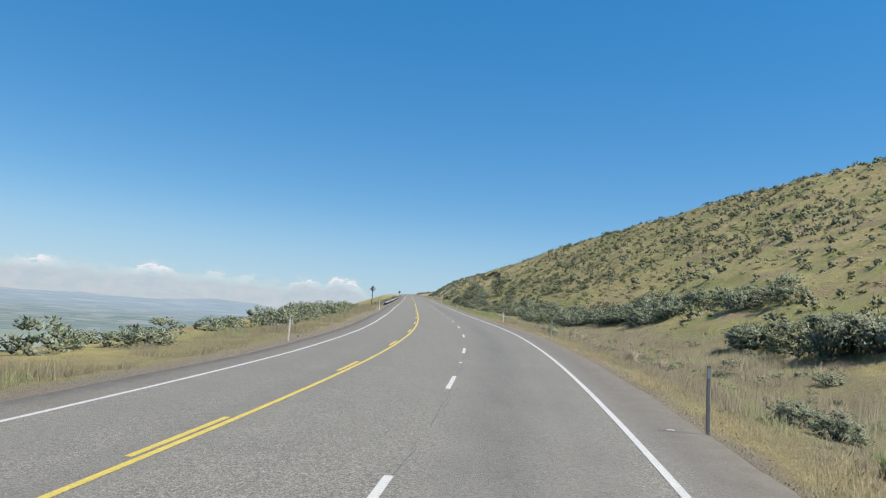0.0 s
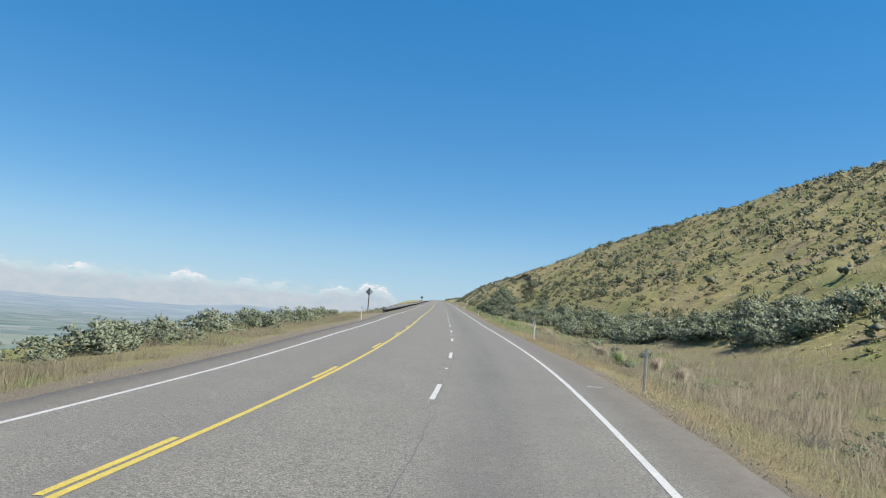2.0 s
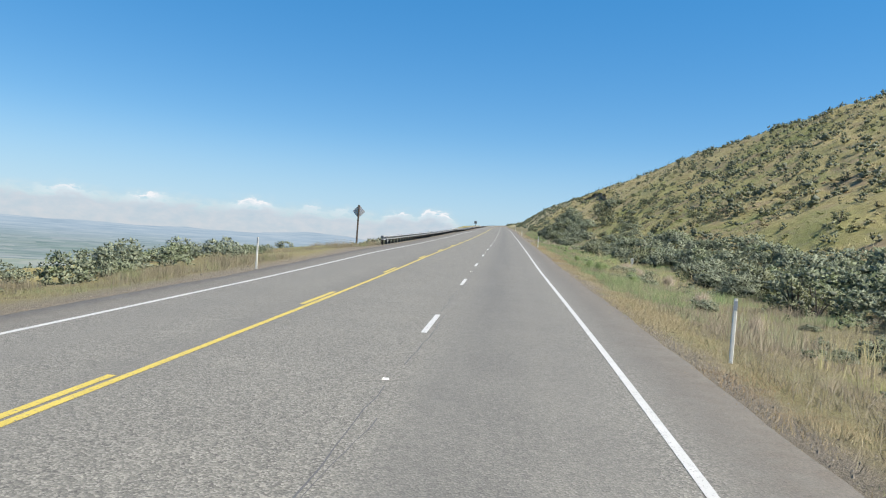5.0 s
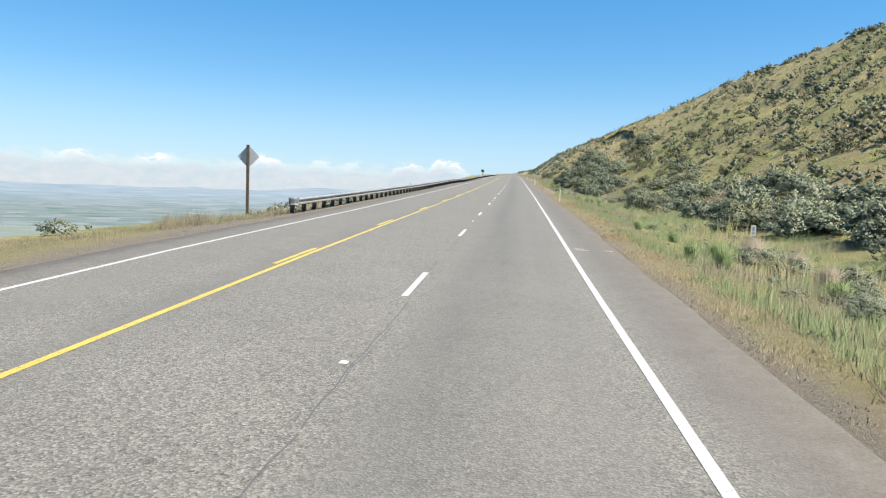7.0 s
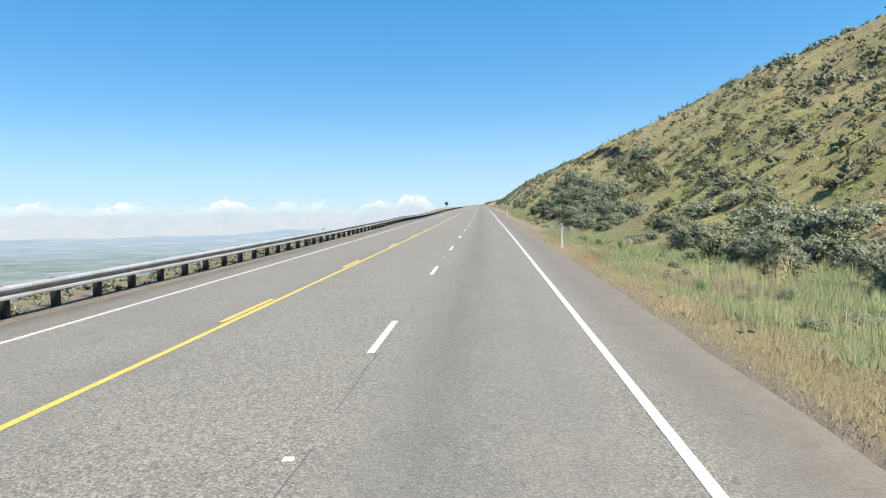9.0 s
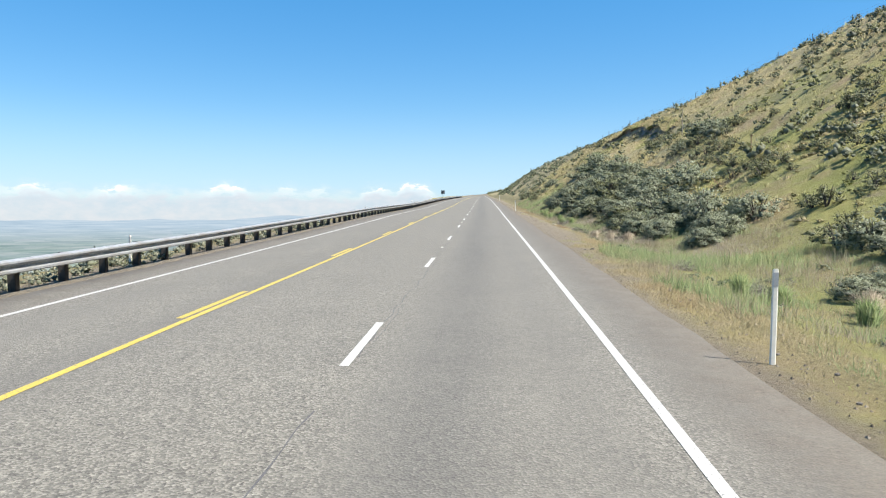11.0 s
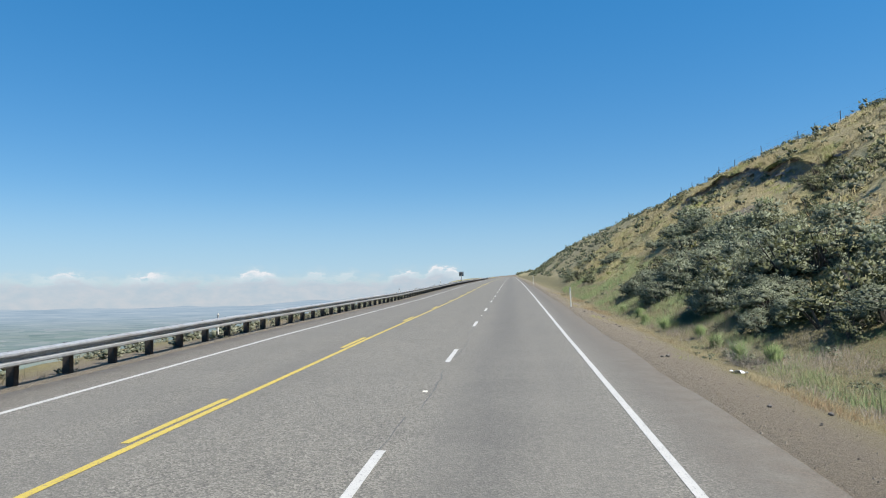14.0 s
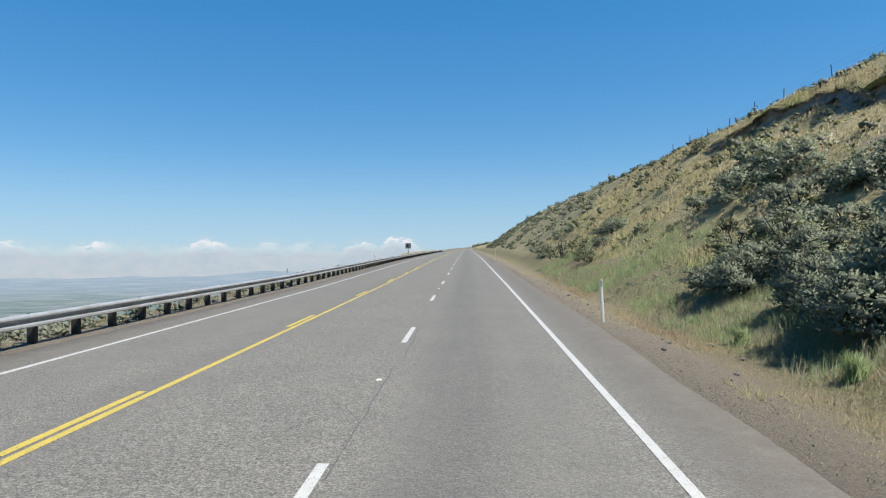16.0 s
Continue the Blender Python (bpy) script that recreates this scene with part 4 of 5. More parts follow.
for s, l, w, tall in PLACES[:300]:
    shrub(s, l, w * (1.15 if l > 9 else 1), tall, "bitter" if l > 10 and w > 1.2 and rng.random() < 0.24 else "sage", rng.uniform(0, 360), rng)
MID = [shrub_arrays(150 + q, 25, 21, 0.052) for q in range(5)]
rest = np.array([(p[0], p[1]) for p in PLACES[300:]])
joined("thicket_sagebrush", (rest[:, 0], rest[:, 1]), MID, SAGE, "dense grey-green sagebrush thicket at the foot of the hill", "shrubs", 1.5, 2.3, 60, 0.85, [(p[2] * 1.15, p[3]) for p in PLACES[300:]])

# hillside shrubs near enough to tell apart
hs, hl, hu = scatter(1100, 3, 60, 275, lambda s, l, u: np.where(waves(s, l, 8, 34) > 0.15, 0.42, 0.06) * np.where(s > 222, 0.4, 1.0))
hrng = random.Random(23)
# dark shrubs along the gully, at the ends of the bank and in the clumps on the slope
BANK_CLUMPS = [(217.5, 18.9, 4, 1.0), (220, 20.3, 3, 0.9), (223, 22.0, 3, 0.8), (226, 23.6, 4, 0.8), (229, 25.6, 5, 1.0), (231.5, 27.2, 4, 1.2), (220.5, 23.8, 7, 1.6), (224.5, 22.6, 4, 0.8), (228, 24.6, 4, 0.8), (219, 19.6, 4, 0.9), (268, 23.5, 5, 1.2), (233, 26.5, 4, 1.0), (237, 23.8, 6, 0.9), (243, 27.5, 2, 0.4)]
SLOPE_CLUMPS = [(170, 27.2, 4, 1.3), (184, 26.7, 4, 1.4), (149, 22.2, 8, 2.0), (144, 24.8, 2, 0.5), (136.4, 21.7, 2, 0.6), (133, 22.8, 6, 1.5), (193.5, 31.3, 4, 1.6), (175, 20.2, 9, 2.6), (166, 21.5, 4, 1.5), (182, 19.6, 7, 1.7), (188, 20.5, 7, 1.8), (167.5, 18.6, 7, 1.6), (201, 21.8, 8, 1.8), (194, 21.2, 8, 1.9), (207, 21.3, 5, 1.5), (160.6, 15.8, 4, 1.0), (183.5, 26.4, 3, 0.8), (196, 26.6, 3, 0.8), (204, 24.2, 4, 1.2)]
GULLY = []
for s, l, count, reach in BANK_CLUMPS + SLOPE_CLUMPS:
    GULLY += [(s + hrng.gauss(0, reach), l + hrng.gauss(0, reach * 0.7)) for _ in range(count)]
for a, b in GULLY + list(zip(hs, hl))[:190]:
    if bank_weight(a) > 0.2 and abs(b - bank_line(a) + 3) < 4:
        continue
    w = hrng.uniform(0.8, 1.8)
    shrub(float(a), float(b), w, w * hrng.uniform(0.65, 0.95), "bitter", hrng.uniform(0, 360), hrng)

FAR = [shrub_arrays(80 + q, 6, 5, 0.13, 0.85, 0.8, 0.0, 1.55) for q in range(8)]
s, l, u = scatter(11000, 31, -40, 520, lambda s, l, u: (0.08 + 0.20 * (u > 0.88) + 0.16 * (waves(s, l, 11, 51) > 0.15)) * np.where((s > 222) & (u < 0.85) & (s < 420), 0.3, 1.0), 20)
joined("far_sagebrush", (s, l), FAR, SLOPE_SHRUB, "scattered grey-green sagebrush over the dry hillside", "shrubs", 0.5, 1.5, 61)
s, l, u = scatter(13500, 32, -40, 520, lambda s, l, u: (0.2 + 0.25 * (u > 0.9) + 0.34 * (waves(s, l, 11, 51) > 0.0)) * np.where(s < 170, 1.15, 1.0) * np.where((s > 222) & (u < 0.85) & (s < 420), 0.28, 1.0), 20)
joined("far_bitterbrush", (s, l), FAR, DARK_SHRUB, "scattered dark olive shrubs over the dry hillside", "shrubs", 0.6, 1.8, 62, 0.88)
MOUNDS = [shrub_arrays(180 + q, 4, 9, 0.18, 0.8, 0.5, 0.1, 1.7) for q in range(6)]
s, l, u = scatter(26000, 36, 10, 300, lambda s, l, u: np.clip(1.1 - 0.8 * u, 0.1, 1) * (0.12 + 0.30 * (waves(s, l, 5, 52) > 0.0)))
far = s + 12 * waves(s, l, 9, 87) > 205
joined("hill_mounds", (s[~far], l[~far]), MOUNDS, HILL_BLADE, "low mounds of tan and olive bunch grass on the hillside", "grass", 0.3, 0.85, 68, 0.62)
joined("dry_hill_mounds", (s[far], l[far]), MOUNDS, STRAW_BLADE, "low mounds of straw-coloured bunch grass on the hillside", "grass", 0.3, 0.8, 69, 0.6)
r = np.random.RandomState(77)
s = r.uniform(-30, 380, 380)
l = r.uniform(-34, -17, 380)
verge_s = r.uniform(-8, 240, 900)
verge_l = r.uniform(7.6, 12.8, 900)
ok = waves(verge_s, verge_l, 4, 92) > 0.0
WEEDS = [shrub_arrays(140 + q, 11, 22, 0.06, open_=0.2) for q in range(5)]
joined("verge_weeds", (verge_s[ok], verge_l[ok]), WEEDS, SAGE, "low grey-green weeds and young sagebrush in the verge", "weeds", 0.25, 0.7, 65)
far_s, far_l = r.uniform(850, 930, 260), r.uniform(7, 60, 260)
joined("crest_brush", (far_s, far_l), FAR, DARK_SHRUB, "dark brush on the far rise beyond the road crest", "shrubs", 1.8, 4.0, 66)
low_s, low_l = r.uniform(-5, 150, 130), r.uniform(8.5, 17, 130)
joined("young_sagebrush", (low_s, low_l), WEEDS, SAGE, "young grey-green sagebrush spread over the verge", "shrubs", 0.5, 1.0, 67, 0.75)
joined("slope_sagebrush", (s, l), FAR, SAGE, "sagebrush on the slope that falls to the valley", "shrubs", 0.7, 1.5, 63)
s = r.uniform(116, 330, 1000)
l = r.uniform(-12.4, -9.3, 1000)
joined("rail_side_weeds", (s, l), FAR, WEED, "low grey weeds behind the guardrail", "weeds", 0.3, 0.8, 64)
s = r.uniform(185, 330, 300)
joined("crest_sagebrush", (s, np.interp(s, *CREST_L) + r.uniform(-1.6, 0.2, 300)), FAR, SLOPE_SHRUB, "low dark sagebrush fringing the hill crest", "shrubs", 0.5, 1.15, 70, 0.7)


# ---- grass ----
def grass(name, s, l, mat, label, length, blades, seed, spread_=0.10, lean=0.5, wide=1.0, height=None):
    r = np.random.RandomState(seed)
    x, y, z = at(s, l)
    z = z if height is None else height
    n = len(s) * blades
    clump = np.clip(0.7 + 0.8 * waves(s, l, 1.5, seed + 200) + 0.45 * waves(s, l, 4.5, seed + 210), 0.22, 1.9)
    size = np.repeat(length * clump * r.uniform(0.5, 1.35, len(s)), blades) * r.uniform(0.7, 1.2, n)
    px = np.repeat(x, blades) + r.normal(size=n) * spread_
    py = np.repeat(y, blades) + r.normal(size=n) * spread_
    pz = np.repeat(z, blades) - 0.02
    a = r.uniform(0, 6.283, n)
    le = np.abs(r.normal(size=n)) * lean
    dx, dy = np.cos(a) * le * size, np.sin(a) * le * size
    w = (0.005 + 0.010 * size) * wide
    b = r.uniform(-1.2, 1.2, n)
    wx, wy = np.cos(b) * w, np.sin(b) * w
    p0 = np.stack([px - wx, py - wy, pz], -1)
    p1 = np.stack([px + wx, py + wy, pz], -1)
    p2 = np.stack([px + dx, py + dy, pz + size * (1 - 0.25 * le)], -1)
    p = np.stack([p0, p1, p2], 1).reshape(-1, 3)
    # normals bent upward to even out the light; blades face the camera's side
    bent_normals = np.stack([0.45 * r.normal(size=n), 0.45 * r.normal(size=n) - 0.25, np.ones(n)], -1)
    bent_normals /= np.linalg.norm(bent_normals, axis=1)[:, None]
    i = np.arange(n) * 3
    return tagged(from_arrays(name, p, np.stack([i, i + 1, i + 2], -1), mat, normals=np.repeat(bent_normals, 3, 0)), label, "grass", kind="stuff")


r = np.random.RandomState(5)


def verge(count, s0, s1, l0, l1, thin=None):
    s, l = r.uniform(s0, s1, count), l0 + (l1 - l0) * r.uniform(0, 1, count)
    if thin is not None:
        ok = thin(s, l)
        s, l = s[ok], l[ok]
    return s, l


def verge_start(s):
    return 5.58 + 2.3 * ramp(s, 160, 180) - 0.8 * ramp(s, 204, 214) - 0.5 * ramp(s, 240, 290) + 0.35 * waves(s, s * 0, 5, 71)


s, l = verge(36000, -10, 262, 5.6, 15.5, lambda s, l: (l > verge_start(s) + 0.8 + 0.5 * waves(s, l, 1.5, 90)) & (waves(s, l, 3.1, 81) > np.where(s > 150, -0.6, np.where(s > 95, -0.12, -0.7))))
grass("dry_verge_grass", s, l, DRY_BLADE, "dry tan and grey-green bunch grass along the road verge", 0.30, 8, 1, 0.17, 0.75, 0.75)
s, l = verge(20000, -8, 255, 6.0, 14.5, lambda s, l: l > verge_start(s) + 0.6)
grass("short_verge_grass", s, l, DRY_BLADE, "short pale undergrowth of the road verge", 0.12, 6, 13, 0.13, 1.0, 1.1)
s, l = verge(42000, -6, 256, 5.4, 7.9, lambda s, l: (l > verge_start(s) - 0.25 - 0.2 * waves(s, l, 0.8, 95)) & (l < verge_start(s) + 1.35))
grass("verge_edge_grass", s, l, GOLD_BLADE, "short straw-coloured grass at the pavement edge", 0.13, 8, 2, 0.17, 0.8, 0.9)
s, l = verge(38000, 40, 262, 6.4, 14.5, lambda s, l: (l > verge_start(s) + 0.9) & (waves(s, l, 3.8, 82) > np.where(s < 88, 0.55, np.where(s < 155, -0.6, np.where(s < 195, -0.15, -0.5)))))
grass("green_verge_grass", s, l, GREEN_BLADE, "fresh green grass in the shallow roadside ditch", 0.36, 10, 3, 0.11, 0.55, 0.9)
s, l = verge(11000, 164, 216, 8.2, 13.5, lambda s, l: waves(s, l, 2.4, 97) > -0.35)
grass("dead_verge_grass", s, l, DEAD_BLADE, "bleached dead grass between verge and sagebrush", 0.22, 8, 14, 0.16, 0.8, 0.8)
s, l = verge(31000, -4, 104, 7.2, 19, lambda s, l: (waves(s, l, 2.7, 99) > -0.45) & (l < np.interp(s, *TOE) + 3))
grass("dull_verge_grass", s, l, DULL_BLADE, "dull tan grass over the wide verge", 0.28, 5, 15, 0.18, 0.8, 1.0)
s, l = verge(5200, 8, 92, 7.4, 15.5, lambda s, l: waves(s, l, 3.4, 103) > -0.15)
grass("tall_meadow_grass", s, l, DULL_BLADE, "tall dull tan grass at the foot of the hill", 0.52, 7, 16, 0.14, 0.35, 0.7)
s, l = verge(1700, 70, 135, 8.5, 13, lambda s, l: waves(s, l, 4, 89) > 0.0)
grass("tall_straw_stalks", s, l, STRAW_BLADE, "tall pale straw stalks before the sagebrush", 0.75, 6, 9, 0.08, 0.25, 0.6)
s, l = verge(10000, -25, 117, -14.5, -8.9, lambda s, l: (l < -9.4) & (waves(s, l, 3, 83) > np.where(s > 98, 0.15, -0.5)))
grass("left_verge_grass", s, l, DRY_BLADE, "dry tan grass on the road verge above the valley", 0.36, 12, 4, 0.18, 0.6, 0.8)
s, l = verge(7000, 110, 340, -12.8, -9.2, lambda s, l: waves(s, l, 2.5, 84) > -0.3)
grass("rail_grass", s, l, DRY_BLADE, "sparse dry grass under the guardrail", 0.22, 8, 5)
hs, hl, hu = scatter(64000, 91, 5, 300, lambda s, l, u: np.clip(1.3 - u * 0.9, 0, 1) * (0.35 + 0.4 * (waves(s, l, 3.3, 86) > -0.2)))
xs_, xl, xu = scatter(24000, 93, 202, 290, lambda s, l, u: 0.4 + 0.5 * (waves(s, l, 2.6, 94) > -0.1))
hs, hl = np.concatenate([hs, xs_]), np.concatenate([hl, xl])
dry = hs + 12 * waves(hs, hl, 9, 87) > 205
grass("hill_grass", hs[~dry], hl[~dry], HILL_BLADE, "tufts of tan and olive bunch grass on the hillside", 0.28, 5, 6, 0.15, 0.8, 2.8)
grass("straw_hill_grass", hs[dry], hl[dry], STRAW_BLADE, "pale straw bunch grass on the dry end of the hill", 0.32, 5, 7, 0.17, 0.9, 3.0)
s, l = verge(9000, 118, 262, 5.4, 8.6, lambda s, l: (l > verge_start(s) - 1.3) & (l < verge_start(s) + 0.4) & (waves(s, l, 1.6, 88) > 0.1))
grass("shoulder_weeds", s, l, HILL_BLADE, "sparse low weeds on the gravel shoulder", 0.09, 7, 8, 0.07, 0.9)


# ---- undercut earth bank below the crest ----
def bank_strip(name, profile, mat, label, seed):
    s = np.arange(227, 267.1, 0.35)
    lc = bank_line(s)
    top = at(s, lc + 0.8)[2] - 0.52
    fade = ramp(s, 227, 234) * (1 - ramp(s, 263, 267)) * np.clip(0.85 + 0.45 * waves(s, s * 0, 3.0, 105), 0.3, 1.1)
    rows = []
    for q, (out, down) in enumerate(profile):
        l = lc + (out + 0.28 * waves(s, s * 0 + q, 1.1, seed) + 0.35 * waves(s, s * 0, 3.7, seed + 1)) * fade
        x, y = plan(s, l)
        rows.append(np.stack([x, y, top + 0.04 + (down + 0.12 * waves(s, s * 0 + q, 0.9, seed + 2)) * fade], -1))
    n = len(s)
    i = np.arange(n - 1)
    faces = [np.stack([q * n + i, q * n + n + i, q * n + n + i + 1, q * n + i + 1], -1) for q in range(len(profile) - 1)]
    return tagged(from_arrays(name, np.concatenate(rows), np.concatenate(faces), mat), label, "earth bank", kind="structure")


BANK = grain_material("bare_earth_bank", (0.11, 0.080, 0.058), (0.24, 0.190, 0.150), 1.6, 0.95, 0.0, 0.8, 0.08, stain=(0.18, 0.158, 0.145))
bank_strip("sod_lip", [(0.75, 0.46), (0.35, 0.26), (0.05, 0.1), (-0.2, -0.04), (-0.26, -0.14), (-0.14, -0.2)], GROUND, "overhanging sod lip at the top of an eroded bank", 101)
bank_strip("earth_bank", [(-0.16, -0.17), (-0.04, -0.35), (-0.08, -0.65), (-0.25, -0.95), (-0.6, -1.3), (-1.4, -1.95)], BANK, "bare brown undercut earth bank near the hill crest", 111)

sb = r.uniform(229, 266, 2600)
ub = r.uniform(-0.4, 1.6, 2600)
grass("bank_top_grass", sb, bank_line(sb) + ub, STRAW_BLADE, "straw tufts hanging over the eroded bank", 0.34, 7, 12, 0.12, 0.8, 2.0,
      np.where(ub < 0.7, at(sb, bank_line(sb) + 0.8)[2] - 0.52 + 0.62 * ub, at(sb, bank_line(sb) + ub)[2]))


# ---- single bunches of tall grass on the verge ----
def tussock_mesh(name, seed, mat, blades=420, tall=0.8):
    """A fountain of arching blades about 1 m across."""
    r = np.random.RandomState(seed)
    a, lean = r.uniform(0, 6.283, blades), np.abs(r.normal(size=blades)) * 0.42 + 0.05
    h = tall * r.uniform(0.55, 1.1, blades)
    foot = r.normal(size=(blades, 2)) * 0.09
    out = np.stack([np.cos(a), np.sin(a)], -1)
    b = r.uniform(-1.2, 1.2, blades)
    wid = np.stack([np.cos(b), np.sin(b)], -1) * 0.008
    rows = []
    for reach, up, wide in ((0.0, 0.0, 1.0), (0.35, 0.62, 0.9), (1.0, 1.0, 0.15)):
        c = foot + out * (lean * h * reach)[:, None]
        z = (h * up * (1 - 0.3 * lean * reach) - 0.03)[:, None]
        rows += [np.concatenate([c - wid * wide, z], 1), np.concatenate([c + wid * wide, z], 1)]
    v = np.stack(rows, 1).reshape(-1, 3)
    q = np.arange(blades)[:, None] * 6
    f = np.concatenate([q + np.array([[0, 1, 3, 2]]), q + np.array([[2, 3, 5, 4]])])
    bent_normals = np.stack([out[:, 0] * 0.5, out[:, 1] * 0.5 - 0.2, 0.8 + 0 * a], -1)
    bent_normals /= np.linalg.norm(bent_normals, axis=1)[:, None]
    return from_arrays(name, v, f, mat, normals=np.repeat(bent_normals, 6, 0))


GREEN_TUFTS = [(52.5, 8.2, 1.0), (51.4, 8.6, 0.7), (105.8, 7.6, 0.8), (103.7, 8.0, 1.0), (99.6, 9.4, 0.9), (117.3, 7.9, 0.7), (128.8, 7.8, 0.6), (107.6, 8.9, 0.8), (112.0, 8.4, 0.7), (95.0, 8.7, 0.8), (153.4, 8.2, 0.9), (152.6, 8.9, 0.8), (150.5, 9.8, 0.9), (197.0, 8.6, 0.9), (196.2, 9.3, 0.9), (200.5, 8.9, 0.8), (206.8, 8.5, 0.9), (219.3, 8.6, 0.7), (214.2, 8.7, 0.8), (3.9, 7.6, 0.8), (25.0, 9.8, 0.6), (211.0, 8.4, 0.8), (203.0, 9.0, 0.8)]
PALE_TUFTS = [(58.2, 8.7, 1.0), (57.0, 9.4, 0.8), (60.5, 10.2, 0.9), (54.5, 10.6, 1.1), (64.0, 9.6, 0.9), (176.6, 9.1, 0.8), (177.4, 8.3, 0.7), (175.0, 9.8, 0.9), (108.2, 10.3, 1.1), (106.0, 10.9, 1.0), (110.5, 11.0, 1.1), (102.5, 10.4, 1.0), (98.0, 11.2, 1.1), (151.6, 10.4, 0.9), (25.7, 8.0, 0.9), (23.5, 8.8, 0.8), (48.0, 9.8, 1.0), (70.0, 10.4, 0.9), (78.0, 9.2, 0.8), (86.0, 9.8, 1.0)]


def tussocks(name, mat, label, group, spots, seed):
    first = tagged(tussock_mesh(name, seed, mat), label, "grass tuft", group)
    for n, (s, l, w) in enumerate(spots):
        x, y, z = at(s, l)
        m = pose(float(x), float(y), float(z), 0, 0, n * 37 % 80 - 40)
        ob = first if n == 0 else copy_thing(first, m)
        ob.matrix_world = m @ Matrix.Diagonal((w, w, w * 0.9, 1))


tussocks("green_tussock", TUSSOCK_GREEN, "dark green bunch of tall grass on the dry verge", "green tussocks", GREEN_TUFTS, 301)
tussocks("pale_tussock", PALE_TUFT, "bleached tan bunch of dead grass on the verge", "pale tussocks", PALE_TUFTS, 302)


# ---- stones, dead brush and litter on the verge ----
def stone_arrays(seed):
    bm = bmesh.new()
    bmesh.ops.create_icosphere(bm, subdivisions=1, radius=0.5)
    rr = random.Random(seed)
    for v in bm.verts:
        v.co = v.co * rr.uniform(0.75, 1.15)
        v.co.z *= 0.6
    me = bpy.data.meshes.new("stone")
    bm.to_mesh(me)
    bm.free()
    me.materials.append(STONE)
    return me


def pebbles(count, seed):
    r = np.random.RandomState(seed)
    s = r.uniform(-5, 262, count)
    right = r.uniform(0, 1, count) < 0.8
    l = np.where(right, EDGE_R + 0.1 + np.abs(r.normal(size=count)) * np.where(s > 120, 0.9, 0.35), EDGE_L - 0.1 - np.abs(r.normal(size=count)) * 0.45)
    x, y, z = at(s, l)
    d = 0.008 + 0.024 * r.uniform(0, 1, count) ** 3
    base = np.array([(1, 0, -0.3), (-0.5, 0.87, -0.3), (-0.5, -0.87, -0.3), (0, 0, 0.8)])
    v = base[None] * d[:, None, None] * r.uniform(0.6, 1.3, (count, 4, 3)) + np.stack([x, y, z + 0.006], -1)[:, None]
    f = np.array([(0, 1, 3), (1, 2, 3), (2, 0, 3)])
    return v.reshape(-1, 3), (np.arange(count)[:, None, None] * 4 + f[None]).reshape(-1, 3)


v, f = pebbles(14000, 3)
tagged(from_arrays("loose_gravel", v, f, PEBBLE), "loose brown gravel along the pavement edge", "gravel", kind="stuff")
STONES = [stone_arrays(q) for q in range(4)]
rng = random.Random(41)
for _ in range(150):
    right = rng.random() < 0.8
    s = rng.uniform(100, 250) if right else rng.uniform(20, 330)
    l = 5.9 + abs(rng.gauss(0, 0.9)) if right else -8.6 - abs(rng.gauss(0, 0.5))
    x, y, z = at(s, l)
    d = rng.choice((0.05, 0.06, 0.08, 0.08, 0.12, 0.16))
    ob = tagged(new("stone", STONES[rng.randrange(4)]), "small brown basalt stone on the gravel shoulder", "stone", "shoulder stones")
    ob.matrix_world = pose(float(x), float(y), float(z) + d * 0.12, 0, 0, rng.uniform(0, 360)) @ Matrix.Diagonal((d, d * rng.uniform(0.7, 1.2), d, 1))


def twig_arrays(seed):
    r = np.random.RandomState(seed)
    n = 800
    d = r.normal(size=(n, 3))
    d[:, 2] = np.abs(d[:, 2]) * 0.8
    d /= np.linalg.norm(d, axis=1)[:, None]
    p = d * r.uniform(0.05, 0.4, n)[:, None]
    q = p + (d + r.normal(size=(n, 3)) * 0.9) * 0.11
    side = np.cross(d, r.normal(size=(n, 3)))
    side = side / np.linalg.norm(side, axis=1)[:, None] * 0.0028
    return np.stack([p - side, p + side, q + side * 0.4, q - side * 0.4], 1).reshape(-1, 3), np.arange(n * 4).reshape(n, 4)


v, f = twig_arrays(3)
tw = from_arrays("dead_brush", v, f, GREY_TWIG)
tagged(tw, "dry grey tangle of dead brush on the verge", "dead shrub", "dead brush")
spots = [(154.2, 9.2, 1.6), (160.0, 8.6, 1.2), (176.8, 9.4, 1.3), (186.0, 8.3, 1.0), (196.0, 8.4, 1.5), (198.5, 9.0, 1.2), (64.0, 8.2, 0.9), (33.0, 8.0, 1.0), (30.0, 9.5, 1.1), (27.5, 8.6, 1.2), (57.0, 8.8, 1.0)]
for n, (s, l, w) in enumerate(spots):
    x, y, z = at(s, l)
    m = pose(float(x), float(y), float(z), 0, 0, n * 67)
    ob = tw if n == 0 else copy_thing(tw, m)
    ob.matrix_world = m @ Matrix.Diagonal((w, w, w * 0.8, 1))
x, y, z = at(193.6, 7.5)
bm = bmesh.new()
bmesh.ops.create_grid(bm, x_segments=5, y_segments=4, size=0.5)
rr = random.Random(2)
for v in bm.verts:
    v.co = Vector((v.co.x * 0.42, v.co.y * 0.26, 0.05 + rr.uniform(-0.03, 0.05)))
bmesh.ops.solidify(bm, geom=bm.faces[:], thickness=0.004)
scrap = part("litter_scrap", bm, LITTER)
tagged(scrap, "crumpled white scrap lying on the gravel verge", "litter")
scrap.matrix_world = pose(float(x), float(y), float(z), 0, 8, 30)


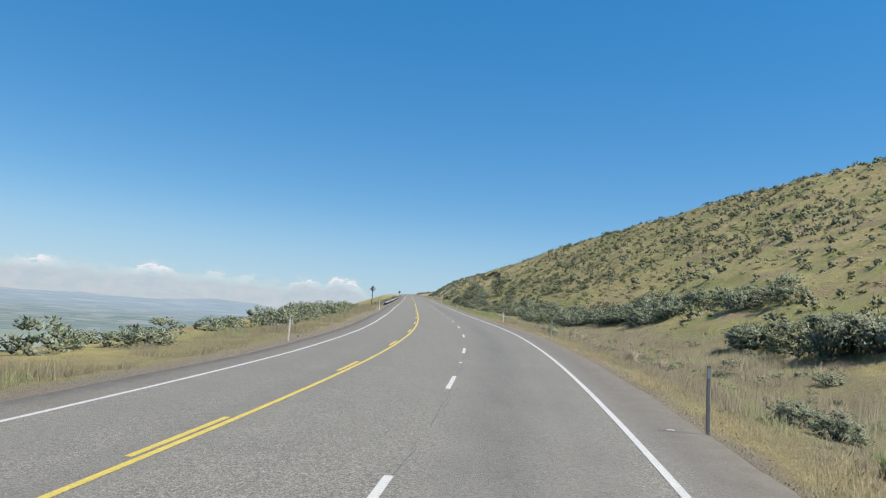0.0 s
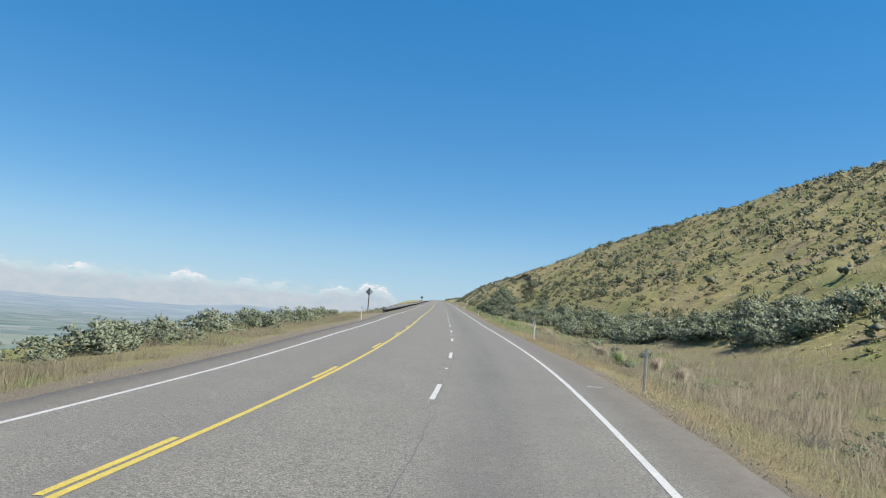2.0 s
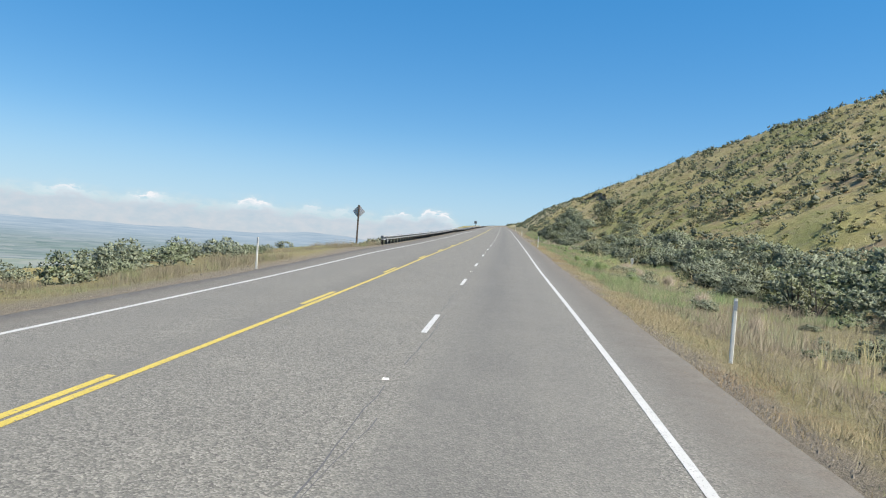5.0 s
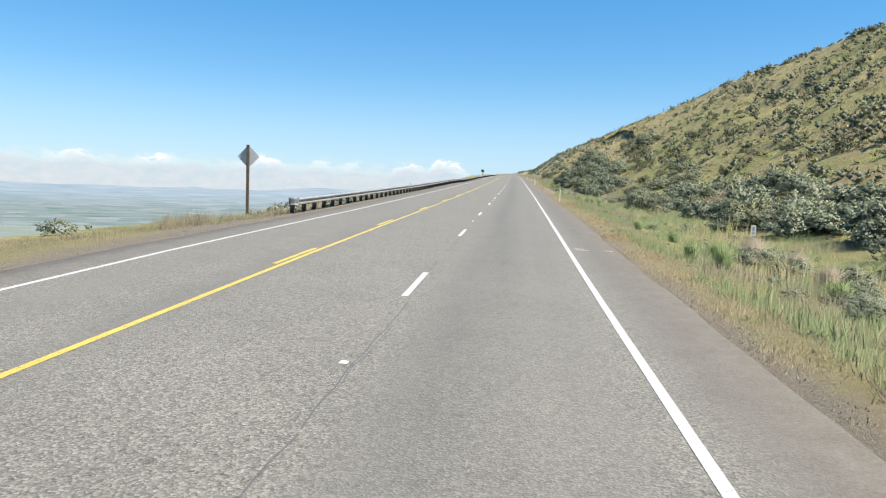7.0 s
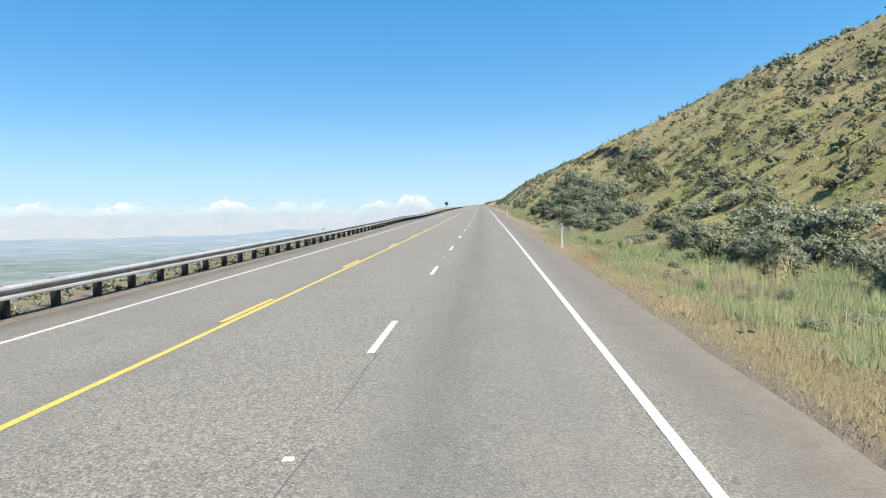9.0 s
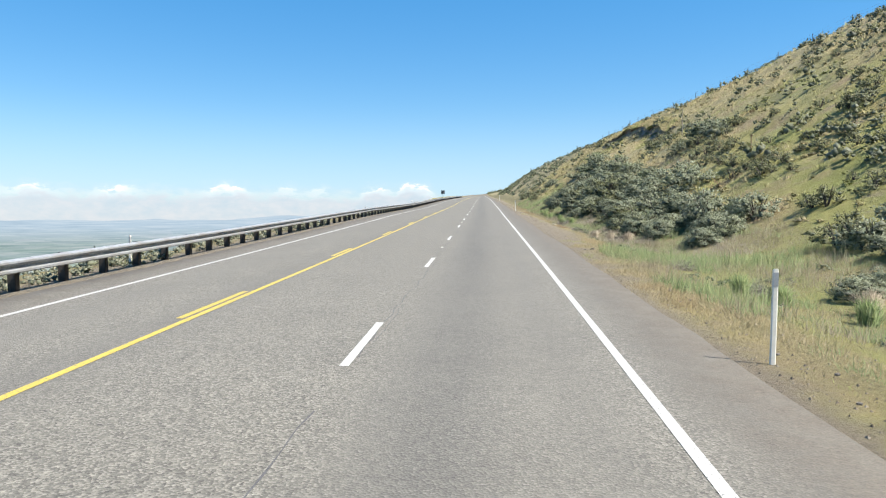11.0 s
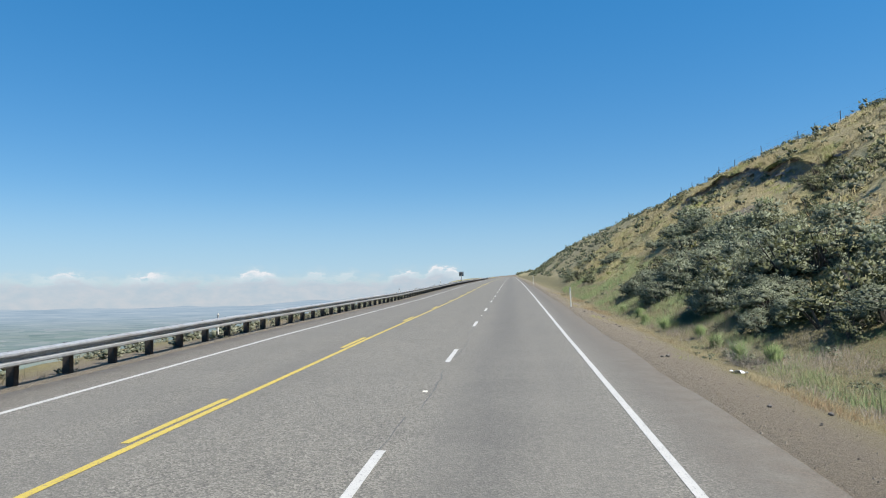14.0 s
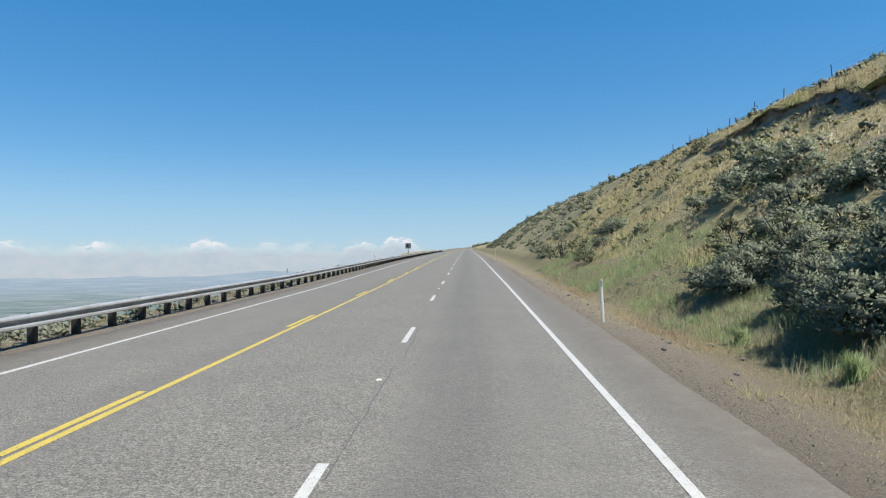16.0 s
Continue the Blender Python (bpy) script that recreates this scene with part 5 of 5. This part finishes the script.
# ---- distance: glowing sheets painted with a hazy plain and clouds, far behind everything ----
def backdrop(name, radius, az0, az1, el0, el1, mat, label):
    na, ne = 90, 24
    az, el = np.radians(np.linspace(az0, az1, na)), np.radians(np.linspace(el0, el1, ne))
    A, E = np.meshgrid(az, el)
    v = np.stack([-radius * np.sin(A), 110 + radius * np.cos(A), 7 + radius * np.tan(E)], -1).reshape(-1, 3)
    i, j = np.meshgrid(np.arange(na - 1), np.arange(ne - 1))
    q = (j * na + i).ravel()
    ob = from_arrays(name, v, np.stack([q, q + 1, q + na + 1, q + na], -1), mat, smooth=True)
    for key, val in (("az", np.degrees(A)), ("el", np.degrees(E))):
        ob.data.attributes.new(key, "FLOAT", "POINT").data.foreach_set("value", val.ravel().astype(np.float32))
    ob.visible_shadow = False
    return tagged(ob, label, "backdrop", kind="structure")


def math_node(n, k, op, a, b=0.0, c=0.0):
    m = n.new("ShaderNodeMath")
    m.operation = op
    for sock, v in zip(m.inputs, (a, b, c)):
        if isinstance(v, (int, float)):
            sock.default_value = v
        else:
            k.new(v, sock)
    return m.outputs[0]


def angle_vector(n, k, sx, sy):
    c = n.new("ShaderNodeCombineXYZ")
    k.new(math_node(n, k, "MULTIPLY", attr(n, "az"), sx), c.inputs[0])
    k.new(math_node(n, k, "MULTIPLY", attr(n, "el"), sy), c.inputs[1])
    return c.outputs[0]


def smooth(n, k, v, a, b):
    m = n.new("ShaderNodeMapRange")
    m.interpolation_type = "SMOOTHSTEP"
    m.inputs[1].default_value, m.inputs[2].default_value = a, b
    k.new(v, m.inputs[0])
    return m.outputs[0]


# a backdrop sheet that gives off its own light instead of catching the sun
def glow_sheet(name, colour_alpha):
    m = bpy.data.materials.new(name)
    m.use_nodes = True
    n, k = m.node_tree.nodes, m.node_tree.links
    n.remove(n["Principled BSDF"])
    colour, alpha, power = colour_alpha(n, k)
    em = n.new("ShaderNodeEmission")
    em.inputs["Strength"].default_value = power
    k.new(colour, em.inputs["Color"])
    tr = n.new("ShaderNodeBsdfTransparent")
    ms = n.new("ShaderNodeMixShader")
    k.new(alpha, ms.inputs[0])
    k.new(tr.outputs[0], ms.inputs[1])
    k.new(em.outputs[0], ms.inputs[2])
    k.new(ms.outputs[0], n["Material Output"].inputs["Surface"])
    return m


def plain_nodes(n, k):
    bands = noise_tex(n, k, angle_vector(n, k, 0.30, 11.0), 1.0, 8, 0.68)
    plots = n.new("ShaderNodeTexVoronoi")
    plots.distance = "CHEBYCHEV"
    plots.inputs["Scale"].default_value = 1.0
    k.new(angle_vector(n, k, 0.55, 7.5), plots.inputs["Vector"])
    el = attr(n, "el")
    # haze put into the colour: paler and bluer towards the horizon
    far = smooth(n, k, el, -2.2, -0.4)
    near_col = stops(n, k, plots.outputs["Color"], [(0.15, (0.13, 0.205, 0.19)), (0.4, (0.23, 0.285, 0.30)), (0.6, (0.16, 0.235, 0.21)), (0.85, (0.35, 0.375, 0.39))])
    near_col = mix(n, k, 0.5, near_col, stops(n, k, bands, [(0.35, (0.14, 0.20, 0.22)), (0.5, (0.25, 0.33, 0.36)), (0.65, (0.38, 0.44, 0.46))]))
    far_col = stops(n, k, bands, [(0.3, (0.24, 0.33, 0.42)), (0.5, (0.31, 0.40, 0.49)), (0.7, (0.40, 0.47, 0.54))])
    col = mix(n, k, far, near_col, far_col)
    ridge = noise_tex(n, k, angle_vector(n, k, 0.22, 0.0), 1.0, 5, 0.5)
    line = math_node(n, k, "MULTIPLY_ADD", ridge, 0.5, -0.40)
    hump = math_node(n, k, "MULTIPLY", smooth(n, k, math_node(n, k, "ABSOLUTE", math_node(n, k, "SUBTRACT", attr(n, "az"), 15.5)), 6.0, 0.0), 0.34)
    line = math_node(n, k, "ADD", line, hump)
    alpha = smooth(n, k, math_node(n, k, "SUBTRACT", line, el), 0.0, 0.07)
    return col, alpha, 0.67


def cloud_nodes(n, k):
    az, el = attr(n, "az"), attr(n, "el")
    tops = noise_tex(n, k, angle_vector(n, k, 0.22, 0.0), 1.0, 3, 0.5)
    fluff = noise_tex(n, k, angle_vector(n, k, 0.75, 1.5), 1.0, 7, 0.58)
    top = math_node(n, k, "MULTIPLY_ADD", tops, 1.3, 1.55)
    top = math_node(n, k, "MULTIPLY_ADD", fluff, 1.7, math_node(n, k, "SUBTRACT", top, 0.85))
    for centre_az, half, high in ((1.6, 3.0, -1.5), (-3.5, 3.0, -0.4), (-14, 9, -2.2)):
        w = smooth(n, k, math_node(n, k, "ABSOLUTE", math_node(n, k, "SUBTRACT", az, centre_az)), half, 0.0)
        top = math_node(n, k, "MULTIPLY_ADD", w, high, top)
    bright = 0.12
    for centre_az, half, high in ((5.7, 2.4, 0.70), (8.9, 2.0, 0.5), (13.5, 1.8, 0.25), (16.0, 1.7, 0.3), (20.6, 2.8, 0.55), (28.5, 2.6, 0.4), (34.0, 3.0, 0.35)):
        w = smooth(n, k, math_node(n, k, "ABSOLUTE", math_node(n, k, "SUBTRACT", az, centre_az)), half, 0.0)
        top = math_node(n, k, "MULTIPLY_ADD", w, high, top)
        bright = math_node(n, k, "ADD", math_node(n, k, "MULTIPLY", w, high * 2.3), bright)
    depth = math_node(n, k, "SUBTRACT", top, el)
    edge = smooth(n, k, depth, 0.0, 0.35)
    haze = smooth(n, k, depth, -0.5, 1.1)
    # bright cloud crowns are painted on and glow with the sheet
    crown = math_node(n, k, "MULTIPLY", edge, math_node(n, k, "SUBTRACT", 1.0, smooth(n, k, depth, 0.25, 1.15)))
    crown = math_node(n, k, "MULTIPLY", crown, math_node(n, k, "MINIMUM", bright, 1.0))
    crown = math_node(n, k, "MULTIPLY", crown, smooth(n, k, fluff, 0.30, 0.48))
    low = stops(n, k, fluff, [(0.35, (0.415, 0.49, 0.58)), (0.65, (0.52, 0.54, 0.60))])
    col = mix(n, k, crown, low, (0.80, 0.80, 0.82))
    # painted blue haze tints the low sky, fading out upward
    veil = math_node(n, k, "MULTIPLY", smooth(n, k, el, 9.5, 0.5), 0.6)
    thick = math_node(n, k, "MULTIPLY", haze, 0.85)
    col = mix(n, k, math_node(n, k, "MAXIMUM", thick, crown), (0.285, 0.47, 0.68), col)
    alpha = math_node(n, k, "MAXIMUM", math_node(n, k, "MAXIMUM", thick, crown), veil)
    return col, alpha, 0.6


backdrop("cloud_backdrop", 4700, -62, 78, -1.5, 9.8, glow_sheet("painted_cloud_haze", cloud_nodes), "glowing sheet painted with low white cumulus and blue horizon haze")
backdrop("plain_backdrop", 3000, -8, 88, -5.2, 1.2, glow_sheet("painted_hazy_plain", plain_nodes), "glowing sheet painted with hazy blue farmland and low hills")
